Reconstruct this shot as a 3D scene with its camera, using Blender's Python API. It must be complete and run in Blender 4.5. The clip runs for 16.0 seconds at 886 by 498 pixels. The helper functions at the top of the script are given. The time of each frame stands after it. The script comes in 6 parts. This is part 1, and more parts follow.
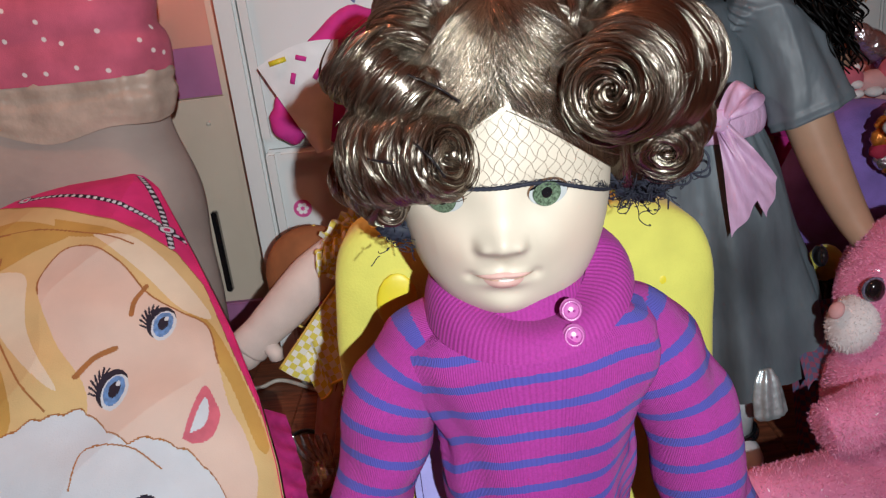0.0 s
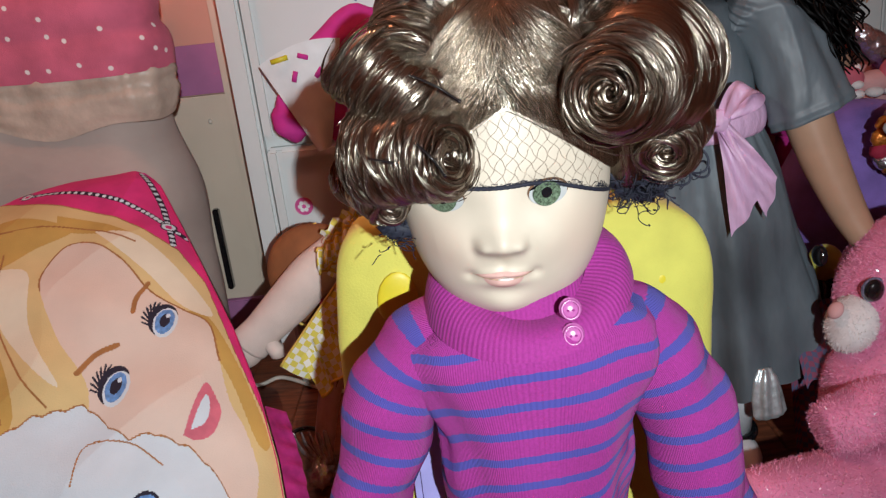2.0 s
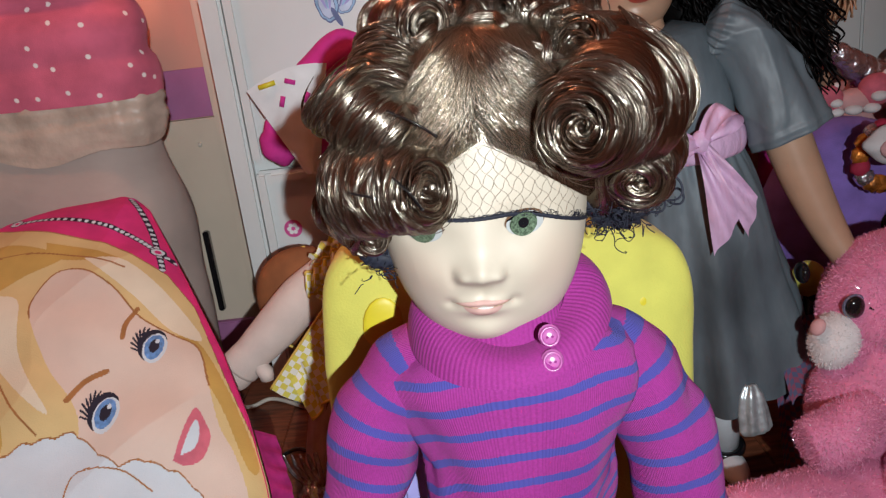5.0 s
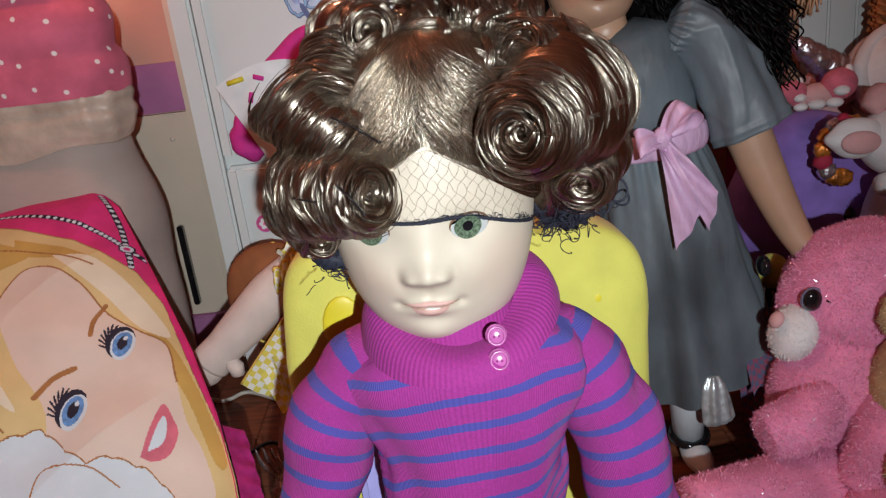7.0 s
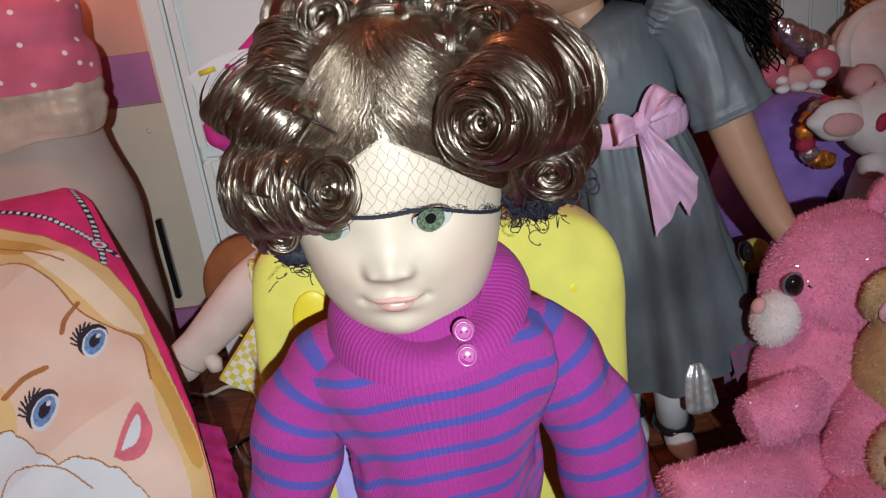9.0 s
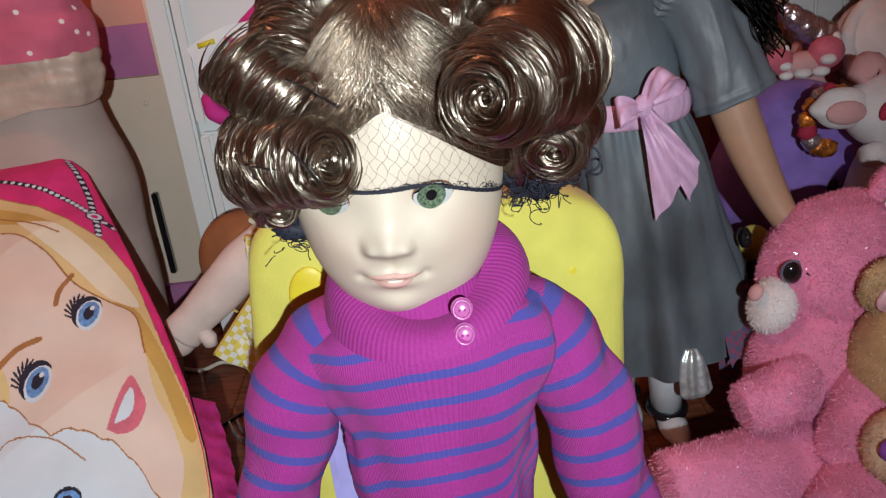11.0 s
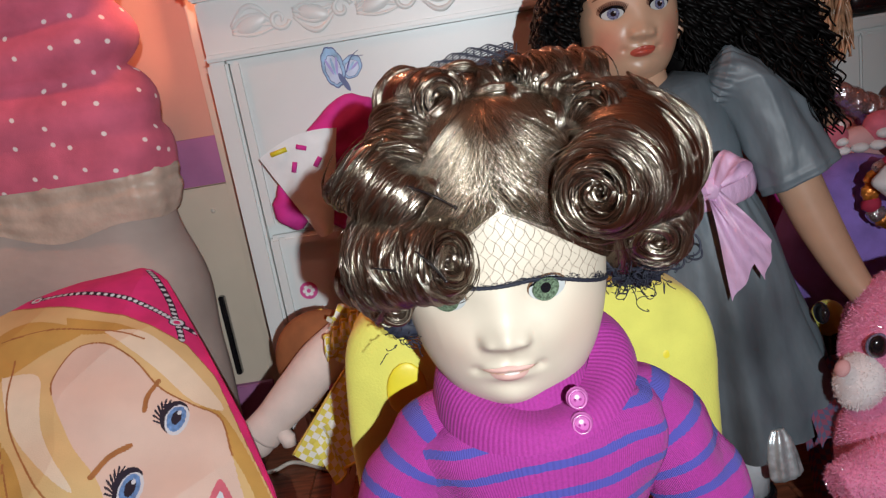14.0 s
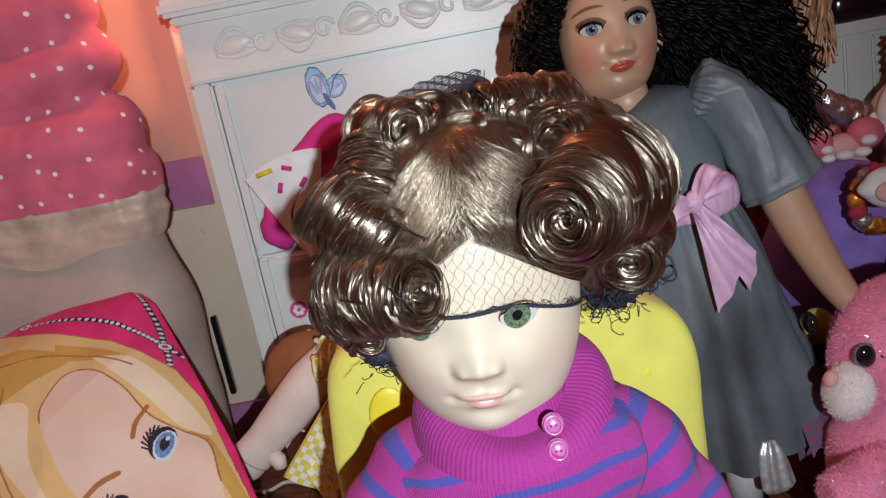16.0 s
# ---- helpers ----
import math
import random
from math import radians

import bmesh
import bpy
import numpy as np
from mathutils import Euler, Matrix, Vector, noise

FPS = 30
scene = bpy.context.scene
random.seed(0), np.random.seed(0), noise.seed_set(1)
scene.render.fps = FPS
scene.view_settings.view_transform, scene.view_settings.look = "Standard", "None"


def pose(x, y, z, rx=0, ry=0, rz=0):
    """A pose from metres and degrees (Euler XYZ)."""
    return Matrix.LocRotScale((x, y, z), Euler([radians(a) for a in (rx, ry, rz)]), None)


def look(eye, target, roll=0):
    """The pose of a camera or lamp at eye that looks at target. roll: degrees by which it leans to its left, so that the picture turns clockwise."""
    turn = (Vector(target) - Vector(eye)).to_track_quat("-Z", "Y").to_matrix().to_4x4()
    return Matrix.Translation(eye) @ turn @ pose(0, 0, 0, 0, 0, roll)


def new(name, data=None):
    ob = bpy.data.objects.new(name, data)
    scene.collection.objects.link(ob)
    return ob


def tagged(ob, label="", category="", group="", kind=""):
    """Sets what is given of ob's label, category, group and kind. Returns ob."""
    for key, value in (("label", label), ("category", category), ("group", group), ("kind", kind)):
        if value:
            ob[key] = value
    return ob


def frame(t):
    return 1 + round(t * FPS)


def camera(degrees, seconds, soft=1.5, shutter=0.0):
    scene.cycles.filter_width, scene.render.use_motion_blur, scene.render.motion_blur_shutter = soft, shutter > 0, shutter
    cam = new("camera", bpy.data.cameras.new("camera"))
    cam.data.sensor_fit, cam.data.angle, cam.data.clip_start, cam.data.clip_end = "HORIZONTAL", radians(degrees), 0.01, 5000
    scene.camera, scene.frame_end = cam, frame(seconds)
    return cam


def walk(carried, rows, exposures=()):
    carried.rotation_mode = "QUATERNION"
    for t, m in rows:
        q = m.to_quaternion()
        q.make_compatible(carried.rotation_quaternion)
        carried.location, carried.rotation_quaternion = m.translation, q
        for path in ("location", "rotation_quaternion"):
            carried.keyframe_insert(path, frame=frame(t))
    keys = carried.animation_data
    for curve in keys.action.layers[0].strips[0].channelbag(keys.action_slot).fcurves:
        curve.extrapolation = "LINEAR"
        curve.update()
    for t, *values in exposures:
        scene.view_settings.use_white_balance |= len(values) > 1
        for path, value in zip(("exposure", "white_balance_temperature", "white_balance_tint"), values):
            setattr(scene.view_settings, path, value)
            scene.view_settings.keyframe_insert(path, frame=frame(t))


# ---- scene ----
cam = camera(60.0, 16.0, soft=1.3)
ROWS = [
    (0, -0.0008, -0.1017, 0.5591, 70.59, 6.16, -0.55),
    (0.5, 0.0016, -0.1019, 0.5594, 70.24, 6.22, -0.47),
    (1, -0.0005, -0.1031, 0.5594, 70.28, 6.04, -0.29),
    (1.5, -0.0002, -0.1044, 0.5612, 70.47, 6.09, -0.34),
    (2, -0.0004, -0.1040, 0.5606, 70.44, 5.97, -0.41),
    (2.5, 0.0026, -0.1029, 0.5629, 70.81, 6.32, -0.71),
    (3, 0.0052, -0.1048, 0.5674, 71.41, 6.91, -0.79),
    (3.5, 0.0042, -0.1023, 0.5641, 71.13, 6.36, -1.17),
    (4, 0.0036, -0.1041, 0.5653, 71.35, 6.47, -0.98),
    (4.2, 0.0043, -0.1041, 0.5655, 71.44, 6.46, -1.03),
    (6.3, 0.0214, -0.1199, 0.5796, 71.21, 6.75, -0.99),
    (6.5, 0.0251, -0.1185, 0.5797, 71.00, 6.96, -1.13),
    (7, 0.0302, -0.1151, 0.5773, 70.46, 6.49, -2.09),
    (7.5, 0.0297, -0.1118, 0.5741, 70.11, 6.28, -2.16),
    (8, 0.0466, -0.1096, 0.5770, 70.18, 6.33, -3.51),
    (8.5, 0.0490, -0.1046, 0.5785, 69.89, 7.74, -3.14),
    (9, 0.0455, -0.1025, 0.5744, 69.39, 7.15, -2.95),
    (9.2, 0.0448, -0.1035, 0.5751, 69.34, 7.16, -2.74),
    (11.3, 0.0423, -0.0986, 0.5706, 68.00, 5.80, -2.81),
    (11.5, 0.0387, -0.0984, 0.5750, 69.20, 6.74, -2.75),
    (12, 0.0221, -0.1090, 0.5830, 72.41, 8.47, -0.62),
    (12.5, -0.0016, -0.1167, 0.5930, 77.31, 10.88, -0.00),
    (13, -0.0007, -0.1199, 0.5919, 76.96, 10.26, 0.29),
    (13.5, 0.0084, -0.1100, 0.5889, 75.38, 10.19, -1.43),
    (14, 0.0029, -0.1096, 0.5831, 74.92, 9.31, -1.19),
    (14.5, 0.0094, -0.1092, 0.5876, 75.18, 10.03, -1.24),
    (15, 0.0121, -0.1089, 0.5880, 75.12, 10.04, -1.35),
    (15.5, 0.0165, -0.1046, 0.5868, 75.14, 10.24, -1.47),
    (16, 0.0200, -0.1068, 0.5909, 75.45, 10.61, -1.52),
]

walk(cam, [(t, pose(x, y, z, rx, ry, rz)) for t, x, y, z, rx, ry, rz in ROWS],
     [(0, 0.0), (4.2, -0.02), (6.3, -0.14), (9.2, -0.1), (11.3, -0.08), (12.5, 0.05), (16, -0.05)])

# ---- light: the torch of the filming phone, and a warm night lamp on the dresser ----
world = bpy.data.worlds.new("dim_room")
world.use_nodes = True
world.node_tree.nodes["Background"].inputs[0].default_value = (0.30, 0.12, 0.10, 1)
world.node_tree.nodes["Background"].inputs[1].default_value = 0.004
scene.world = world


def lamp(name, kind, place, energy, color, size, target=None):
    data = bpy.data.lights.new(name, kind)
    data.energy, data.color = energy, color
    if kind == "AREA":
        data.size = size
    else:
        data.shadow_soft_size = size
    if kind == "SPOT":
        data.spot_size, data.spot_blend = radians(90), 0.95
    ob = new(name, data)
    ob.matrix_world = look(place, target) if target else pose(*place)
    return ob


lamp("phone_torch", "SPOT", (0.112, -0.420, 0.640), 42.0, (0.88, 0.955, 1.0), 0.006, (-0.11, 0.60, 0.40))
lamp("night_lamp_bulb", "POINT", (-0.16, 0.98, 0.85), 5.5, (1.0, 0.45, 0.27), 0.03)
lamp("ceiling_bulb", "POINT", (-0.50, 0.54, 1.45), 11.0, (1.0, 0.36, 0.20), 0.06)


# ---- materials ----
def material(name, color, rough=0.6, vary=0.12, scale=60.0, bump=0.15, bump_scale=400.0, metal=0.0, sheen=0.00, spec=0.5, coat=0.0, color2=None, stretch=None, bump_dist=0.001):
    m = bpy.data.materials.new(name)
    m.use_nodes = True
    nt = m.node_tree
    bsdf = nt.nodes["Principled BSDF"]
    co = nt.nodes.new("ShaderNodeTexCoord")
    src = co.outputs["Object"]
    if stretch:
        mp = nt.nodes.new("ShaderNodeMapping")
        mp.inputs["Scale"].default_value = stretch
        nt.links.new(src, mp.inputs[0])
        src = mp.outputs[0]
    n1 = nt.nodes.new("ShaderNodeTexNoise")
    n1.inputs["Scale"].default_value = scale
    n1.inputs["Detail"].default_value = 6
    nt.links.new(src, n1.inputs["Vector"])
    ramp = nt.nodes.new("ShaderNodeValToRGB")
    c2 = color2 or [c * (1 - 2 * vary) for c in color]
    c1 = color if color2 else [min(1, c * (1 + vary)) for c in color]
    ramp.color_ramp.elements[0].position, ramp.color_ramp.elements[1].position = 0.3, 0.7
    ramp.color_ramp.elements[0].color = (*c2, 1)
    ramp.color_ramp.elements[1].color = (*c1, 1)
    nt.links.new(n1.outputs["Fac"], ramp.inputs[0])
    nt.links.new(ramp.outputs[0], bsdf.inputs["Base Color"])
    bsdf.inputs["Roughness"].default_value = rough
    bsdf.inputs["Metallic"].default_value = metal
    bsdf.inputs["Sheen Weight"].default_value = sheen
    bsdf.inputs["Specular IOR Level"].default_value = spec
    bsdf.inputs["Coat Weight"].default_value = coat
    if bump:
        n2 = nt.nodes.new("ShaderNodeTexNoise")
        n2.inputs["Scale"].default_value = bump_scale
        n2.inputs["Detail"].default_value = 4
        nt.links.new(src, n2.inputs["Vector"])
        b = nt.nodes.new("ShaderNodeBump")
        b.inputs["Strength"].default_value = bump
        b.inputs["Distance"].default_value = bump_dist
        nt.links.new(n2.outputs["Fac"], b.inputs["Height"])
        nt.links.new(b.outputs[0], bsdf.inputs["Normal"])
    return m


def striped(name, base, stripe, period, share, axis="X", rough=0.85, rib=0.0, wobble=0.0):
    """Cloth with stripes across one axis of the mesh's own length map (metres), and knitted ribs along the other."""
    m = material(name, base, rough, 0.08, 700, 0, 900, sheen=0.04)
    nt = m.node_tree
    bsdf = nt.nodes["Principled BSDF"]
    old = bsdf.inputs["Base Color"].links[0].from_socket
    uv = nt.nodes.new("ShaderNodeUVMap")
    sep = nt.nodes.new("ShaderNodeSeparateXYZ")
    nt.links.new(uv.outputs[0], sep.inputs[0])
    along, across = (sep.outputs[0], sep.outputs[1]) if axis == "X" else (sep.outputs[1], sep.outputs[0])

    def math_node(op, a, b):
        n = nt.nodes.new("ShaderNodeMath")
        n.operation = op
        for i, s in enumerate((a, b)):
            if hasattr(s, "is_linked"):
                nt.links.new(s, n.inputs[i])
            else:
                n.inputs[i].default_value = s
        return n.outputs[0]

    if stripe:
        nz = nt.nodes.new("ShaderNodeTexNoise")
        nz.inputs["Scale"].default_value = 500
        nt.links.new(uv.outputs[0], nz.inputs["Vector"])
        edge = math_node("MULTIPLY", math_node("SUBTRACT", nz.outputs["Fac"], 0.5), 0.10)
        f = math_node("FRACT", math_node("ADD", math_node("DIVIDE", along, period), edge), 0)
        mask = math_node("LESS_THAN", f, share)
        mix = nt.nodes.new("ShaderNodeMix")
        mix.data_type = "RGBA"
        nt.links.new(mask, mix.inputs[0])
        nt.links.new(old, mix.inputs[6])
        mix.inputs[7].default_value = (*stripe, 1)
        nt.links.new(mix.outputs[2], bsdf.inputs["Base Color"])
    h = math_node("SINE", math_node("MULTIPLY", across, 2 * math.pi / (rib or 0.0011)), 0)
    nz2 = nt.nodes.new("ShaderNodeTexNoise")
    nz2.inputs["Scale"].default_value = 1500
    nt.links.new(uv.outputs[0], nz2.inputs["Vector"])
    h = math_node("ADD", h, nz2.outputs["Fac"])
    b = nt.nodes.new("ShaderNodeBump")
    b.inputs["Strength"].default_value = 0.28 if rib else 0.5
    b.inputs["Distance"].default_value = 0.0008 if rib else 0.0005
    nt.links.new(h, b.inputs["Height"])
    nt.links.new(b.outputs[0], bsdf.inputs["Normal"])
    return m


def dotted(name, base, dot, spacing, radius, rough=0.85, second=None):
    """Fleece with scattered small dots, on the mesh's length map."""
    m = material(name, base, rough, 0.12, 25, 0.4, 700, sheen=0.07)
    nt = m.node_tree
    bsdf = nt.nodes["Principled BSDF"]
    old = bsdf.inputs["Base Color"].links[0].from_socket
    uv = nt.nodes.new("ShaderNodeUVMap")
    vo = nt.nodes.new("ShaderNodeTexVoronoi")
    vo.voronoi_dimensions = "2D"
    vo.inputs["Scale"].default_value = 1 / spacing
    vo.inputs["Randomness"].default_value = 0.75
    nt.links.new(uv.outputs[0], vo.inputs["Vector"])
    lt = nt.nodes.new("ShaderNodeMapRange")
    lt.inputs[1].default_value, lt.inputs[2].default_value = radius / spacing * 1.25, radius / spacing * 0.8
    nt.links.new(vo.outputs["Distance"], lt.inputs[0])
    mix = nt.nodes.new("ShaderNodeMix")
    mix.data_type = "RGBA"
    nt.links.new(lt.outputs[0], mix.inputs[0])
    nt.links.new(old, mix.inputs[6])
    mix.inputs[7].default_value = (*dot, 1)
    nt.links.new(mix.outputs[2], bsdf.inputs["Base Color"])
    return m


def checked(name, base, other, size):
    m = material(name, base, 0.8, 0.05, 60, 0.2, 900)
    nt = m.node_tree
    uv = nt.nodes.new("ShaderNodeUVMap")
    ck = nt.nodes.new("ShaderNodeTexChecker")
    ck.inputs["Scale"].default_value = 1 / size
    ck.inputs[1].default_value, ck.inputs[2].default_value = (*base, 1), (*other, 1)
    nt.links.new(uv.outputs[0], ck.inputs["Vector"])
    nt.links.new(ck.outputs[0], nt.nodes["Principled BSDF"].inputs["Base Color"])
    return m


VINYL = material("doll_vinyl", (0.56, 0.485, 0.385), 0.48, 0.03, 40, 0.05, 900, spec=0.4)
LIP = material("lip_paint", (0.57, 0.345, 0.30), 0.7, 0.05, 200, 0)
TEETH = material("teeth_white", (0.8, 0.78, 0.72), 0.3, 0.02, 200, 0)
EYE_WHITE = material("eye_white", (0.44, 0.45, 0.44), 0.08, 0.03, 300, 0, coat=1.0)
IRIS_GREEN = material("iris_green", (0.12, 0.17, 0.11), 0.1, 0.4, 900, 0, coat=1.0)
IRIS_GREY = material("iris_grey_blue", (0.17, 0.18, 0.28), 0.1, 0.4, 700, 0, coat=1.0)
BLACK = material("gloss_black", (0.008, 0.008, 0.01), 0.12, 0.1, 100, 0, coat=0.6)
BROW = material("brow_brown", (0.16, 0.08, 0.04), 0.7, 0.2, 600, 0)
LIP_LINE = material("lip_line", (0.50, 0.33, 0.22), 0.6, 0.2, 600, 0)


def hair_material(name, dark, light, rough, scale, spec=0.9, ior=1.75, relief=0.0007):
    """Fibres along one axis of the length map: scale is (across u, across v) in ridges a metre."""
    m = bpy.data.materials.new(name)
    m.use_nodes = True
    nt = m.node_tree
    bsdf = nt.nodes["Principled BSDF"]
    uv = nt.nodes.new("ShaderNodeUVMap")
    outs = []
    for k in (1.0, 0.22):
        mp = nt.nodes.new("ShaderNodeMapping")
        mp.inputs["Scale"].default_value = (scale[0] * k, scale[1] * (k if k == 1 else 1.0), 1)
        nt.links.new(uv.outputs[0], mp.inputs[0])
        n = nt.nodes.new("ShaderNodeTexNoise")
        n.inputs["Scale"].default_value = 1.0
        n.inputs["Detail"].default_value = 3
        n.inputs["Distortion"].default_value = 0.4
        nt.links.new(mp.outputs[0], n.inputs["Vector"])
        outs.append(n.outputs["Fac"])
    ramp = nt.nodes.new("ShaderNodeValToRGB")
    ramp.color_ramp.elements[0].position, ramp.color_ramp.elements[1].position = 0.32, 0.68
    ramp.color_ramp.elements[0].color, ramp.color_ramp.elements[1].color = (*dark, 1), (*light, 1)
    nt.links.new(outs[0], ramp.inputs[0])
    nt.links.new(ramp.outputs[0], bsdf.inputs["Base Color"])
    add = nt.nodes.new("ShaderNodeMath")
    add.operation = "MULTIPLY_ADD"
    nt.links.new(outs[1], add.inputs[0])
    add.inputs[1].default_value = 1.6
    nt.links.new(outs[0], add.inputs[2])
    b = nt.nodes.new("ShaderNodeBump")
    b.inputs["Strength"].default_value = 0.8
    b.inputs["Distance"].default_value = relief
    nt.links.new(add.outputs[0], b.inputs["Height"])
    nt.links.new(b.outputs[0], bsdf.inputs["Normal"])
    bsdf.inputs["Roughness"].default_value = rough
    bsdf.inputs["Specular IOR Level"].default_value = spec
    bsdf.inputs["IOR"].default_value = ior
    bsdf.inputs["Specular Tint"].default_value = (1.0, 0.87, 0.70, 1)
    return m


HAIR = hair_material("brown_doll_hair", (0.004, 0.0013, 0.0008), (0.026, 0.0085, 0.004), 0.27, (60, 1300), 1.0, 1.95, 0.0006)
# the same brown hair over the brow, its sheen partly put into paler colours
HAIR_FRONT_LIT = hair_material("lit_front_hair", (0.008, 0.003, 0.002), (0.07, 0.036, 0.02), 0.24, (60, 1600), 1.0, 2.5)
FRONT_CAP_LIT = hair_material("lit_front_cap", (0.008, 0.003, 0.002), (0.05, 0.024, 0.013), 0.26, (1500, 45), 1.0, 2.1)
HAIR_ROLL = hair_material("brown_rolled_hair", (0.003, 0.001, 0.0006), (0.022, 0.007, 0.0035), 0.26, (1000, 60), 1.0, 1.95, 0.0006)
HAIR_CORE = material("dark_hair_core", (0.03, 0.012, 0.008), 0.45, 0.3, 60, 0.4, 500)
NET = material("navy_hair_net", (0.012, 0.014, 0.028), 0.7, 0.2, 300, 0)
NET_FINE = material("fine_brown_net", (0.42, 0.34, 0.27), 0.8, 0.2, 300, 0)
KNIT = striped("magenta_striped_knit", (0.33, 0.024, 0.235), (0.066, 0.060, 0.32), 0.0182, 0.30, "X")
RIB_KNIT = striped("magenta_rib_knit", (0.32, 0.022, 0.225), None, 1, 0, "X", rib=0.0029)
BUTTON = material("pink_button", (0.48, 0.12, 0.36), 0.22, 0.12, 200, 0)
DENIM = material("doll_trousers", (0.05, 0.06, 0.16), 0.8, 0.15, 80, 0.4, 900)
SHOE = material("doll_shoe", (0.05, 0.03, 0.03), 0.4, 0.1, 80, 0.1)
YELLOW = material("yellow_plush", (0.60, 0.57, 0.11), 0.9, 0.06, 30, 0.4, 600, sheen=0.07)
YELLOW_SPOT = material("yellow_satin_patch", (0.70, 0.58, 0.03), 0.45, 0.04, 50, 0.1)
LILAC = material("lilac_print", (0.38, 0.36, 0.72), 0.6, 0.08, 40, 0.1)
WHITE_CLOTH = material("white_cloth", (0.78, 0.79, 0.80), 0.8, 0.05, 40, 0.3, 700)
VINYL2 = material("tan_doll_vinyl", (0.44, 0.265, 0.175), 0.4, 0.05, 30, 0.05)

def add_blush(m, spots, radius, color):
    nt = m.node_tree
    bsdf = nt.nodes["Principled BSDF"]
    co = nt.nodes.new("ShaderNodeTexCoord")
    for spot in spots:
        old = bsdf.inputs["Base Color"].links[0].from_socket
        d = nt.nodes.new("ShaderNodeVectorMath")
        d.operation = "DISTANCE"
        nt.links.new(co.outputs["Object"], d.inputs[0])
        d.inputs[1].default_value = spot
        mr = nt.nodes.new("ShaderNodeMapRange")
        mr.interpolation_type = "SMOOTHSTEP"
        mr.inputs[1].default_value, mr.inputs[2].default_value, mr.inputs[3].default_value, mr.inputs[4].default_value = radius, 0.004, 0.0, 0.5
        nt.links.new(d.outputs["Value"], mr.inputs[0])
        mix = nt.nodes.new("ShaderNodeMix")
        mix.data_type = "RGBA"
        nt.links.new(mr.outputs[0], mix.inputs[0])
        nt.links.new(old, mix.inputs[6])
        mix.inputs[7].default_value = (*color, 1)
        nt.links.new(mix.outputs[2], bsdf.inputs["Base Color"])


add_blush(VINYL2, ((-0.113, -0.018, 0.553), (-0.046, -0.018, 0.553)), 0.027, (0.52, 0.16, 0.11))
add_blush(VINYL, ((-0.045, -0.045, 0.428), (0.030, -0.045, 0.428)), 0.030, (0.63, 0.48, 0.38))
LID_BROWN = material("shaded_lid", (0.22, 0.11, 0.07), 0.5, 0.1, 200, 0)
LIP_RED = material("lip_red", (0.36, 0.06, 0.04), 0.3, 0.08, 200, 0)
BLACK_HAIR = material("black_doll_hair", (0.0028, 0.0022, 0.0022), 0.5, 0.4, 60, 0, spec=0.12)
TAFFETA = material("grey_taffeta", (0.118, 0.146, 0.166), 0.50, 0.30, 11, 0.7, 15, stretch=(1, 1, 0.5), bump_dist=0.012, spec=0.5)
BOW = material("lilac_satin", (0.66, 0.42, 0.62), 0.48, 0.10, 60, 0.7, 70, stretch=(1, 1, 0.5), bump_dist=0.005)
STOCKING = material("pale_stocking", (0.62, 0.66, 0.70), 0.7, 0.05, 60, 0.3, 900)
DRESSER = material("white_dresser_paint", (0.68, 0.71, 0.70), 0.38, 0.03, 8, 0.06, 300)
WALL = material("peach_wall_paint", (0.62, 0.36, 0.28), 0.75, 0.04, 6, 0.1, 250)
CREAM = material("cream_trim_paint", (0.68, 0.58, 0.46), 0.5, 0.04, 9, 0.08, 250)
PURPLE_BAND = material("purple_band_paint", (0.42, 0.16, 0.34), 0.7, 0.06, 20, 0.1, 250)
FLOOR = material("reddish_wood", (0.24, 0.075, 0.035), 0.4, 0.3, 20, 0.15, 200, stretch=(1, 8, 1))
FLOOR_GAP = material("floor_gap", (0.04, 0.015, 0.01), 0.8, 0.2, 50, 0)
FLEECE = dotted("pink_polka_fleece", (0.62, 0.12, 0.20), (0.85, 0.72, 0.70), 0.034, 0.0026)
SATIN = material("cream_satin_trim", (0.54, 0.41, 0.33), 0.45, 0.14, 25, 0.5, 45, bump_dist=0.006)
SHEET = material("blush_sheet", (0.42, 0.33, 0.29), 0.8, 0.08, 9, 0.35, 7, sheen=0.04, stretch=(1, 1, 1.6), bump_dist=0.02)
P_PINK = material("cushion_hot_pink", (0.66, 0.03, 0.20), 0.8, 0.10, 30, 0.3, 700)
P_BLOND = material("cushion_gold_print", (0.66, 0.51, 0.24), 0.85, 0.06, 16, 0.3, 700)
P_GOLD = material("cushion_dark_gold_print", (0.55, 0.35, 0.09), 0.85, 0.10, 16, 0.3, 700)
P_LIGHT = material("cushion_pale_print", (0.73, 0.67, 0.52), 0.85, 0.05, 16, 0.3, 700)
P_SKIN = material("cushion_peach_print", (0.68, 0.56, 0.48), 0.85, 0.04, 16, 0.3, 700)
P_WHITE = material("cushion_white_print", (0.60, 0.70, 0.77), 0.85, 0.05, 16, 0.3, 700)
P_BLUE = material("cushion_blue_print", (0.13, 0.30, 0.62), 0.8, 0.2, 200, 0.3, 700)
P_LIP = material("cushion_rose_print", (0.60, 0.14, 0.20), 0.8, 0.1, 60, 0.3, 700)
P_LINE = material("cushion_brown_line", (0.36, 0.16, 0.05), 0.85, 0.1, 60, 0.3, 700)
P_DARK = material("cushion_black_print", (0.012, 0.012, 0.03), 0.8, 0.1, 60, 0.3, 700)
PINK_FUR = material("pink_plush_fur", (0.78, 0.24, 0.42), 0.8, 0.12, 25, 0.5, 300, sheen=0.09)
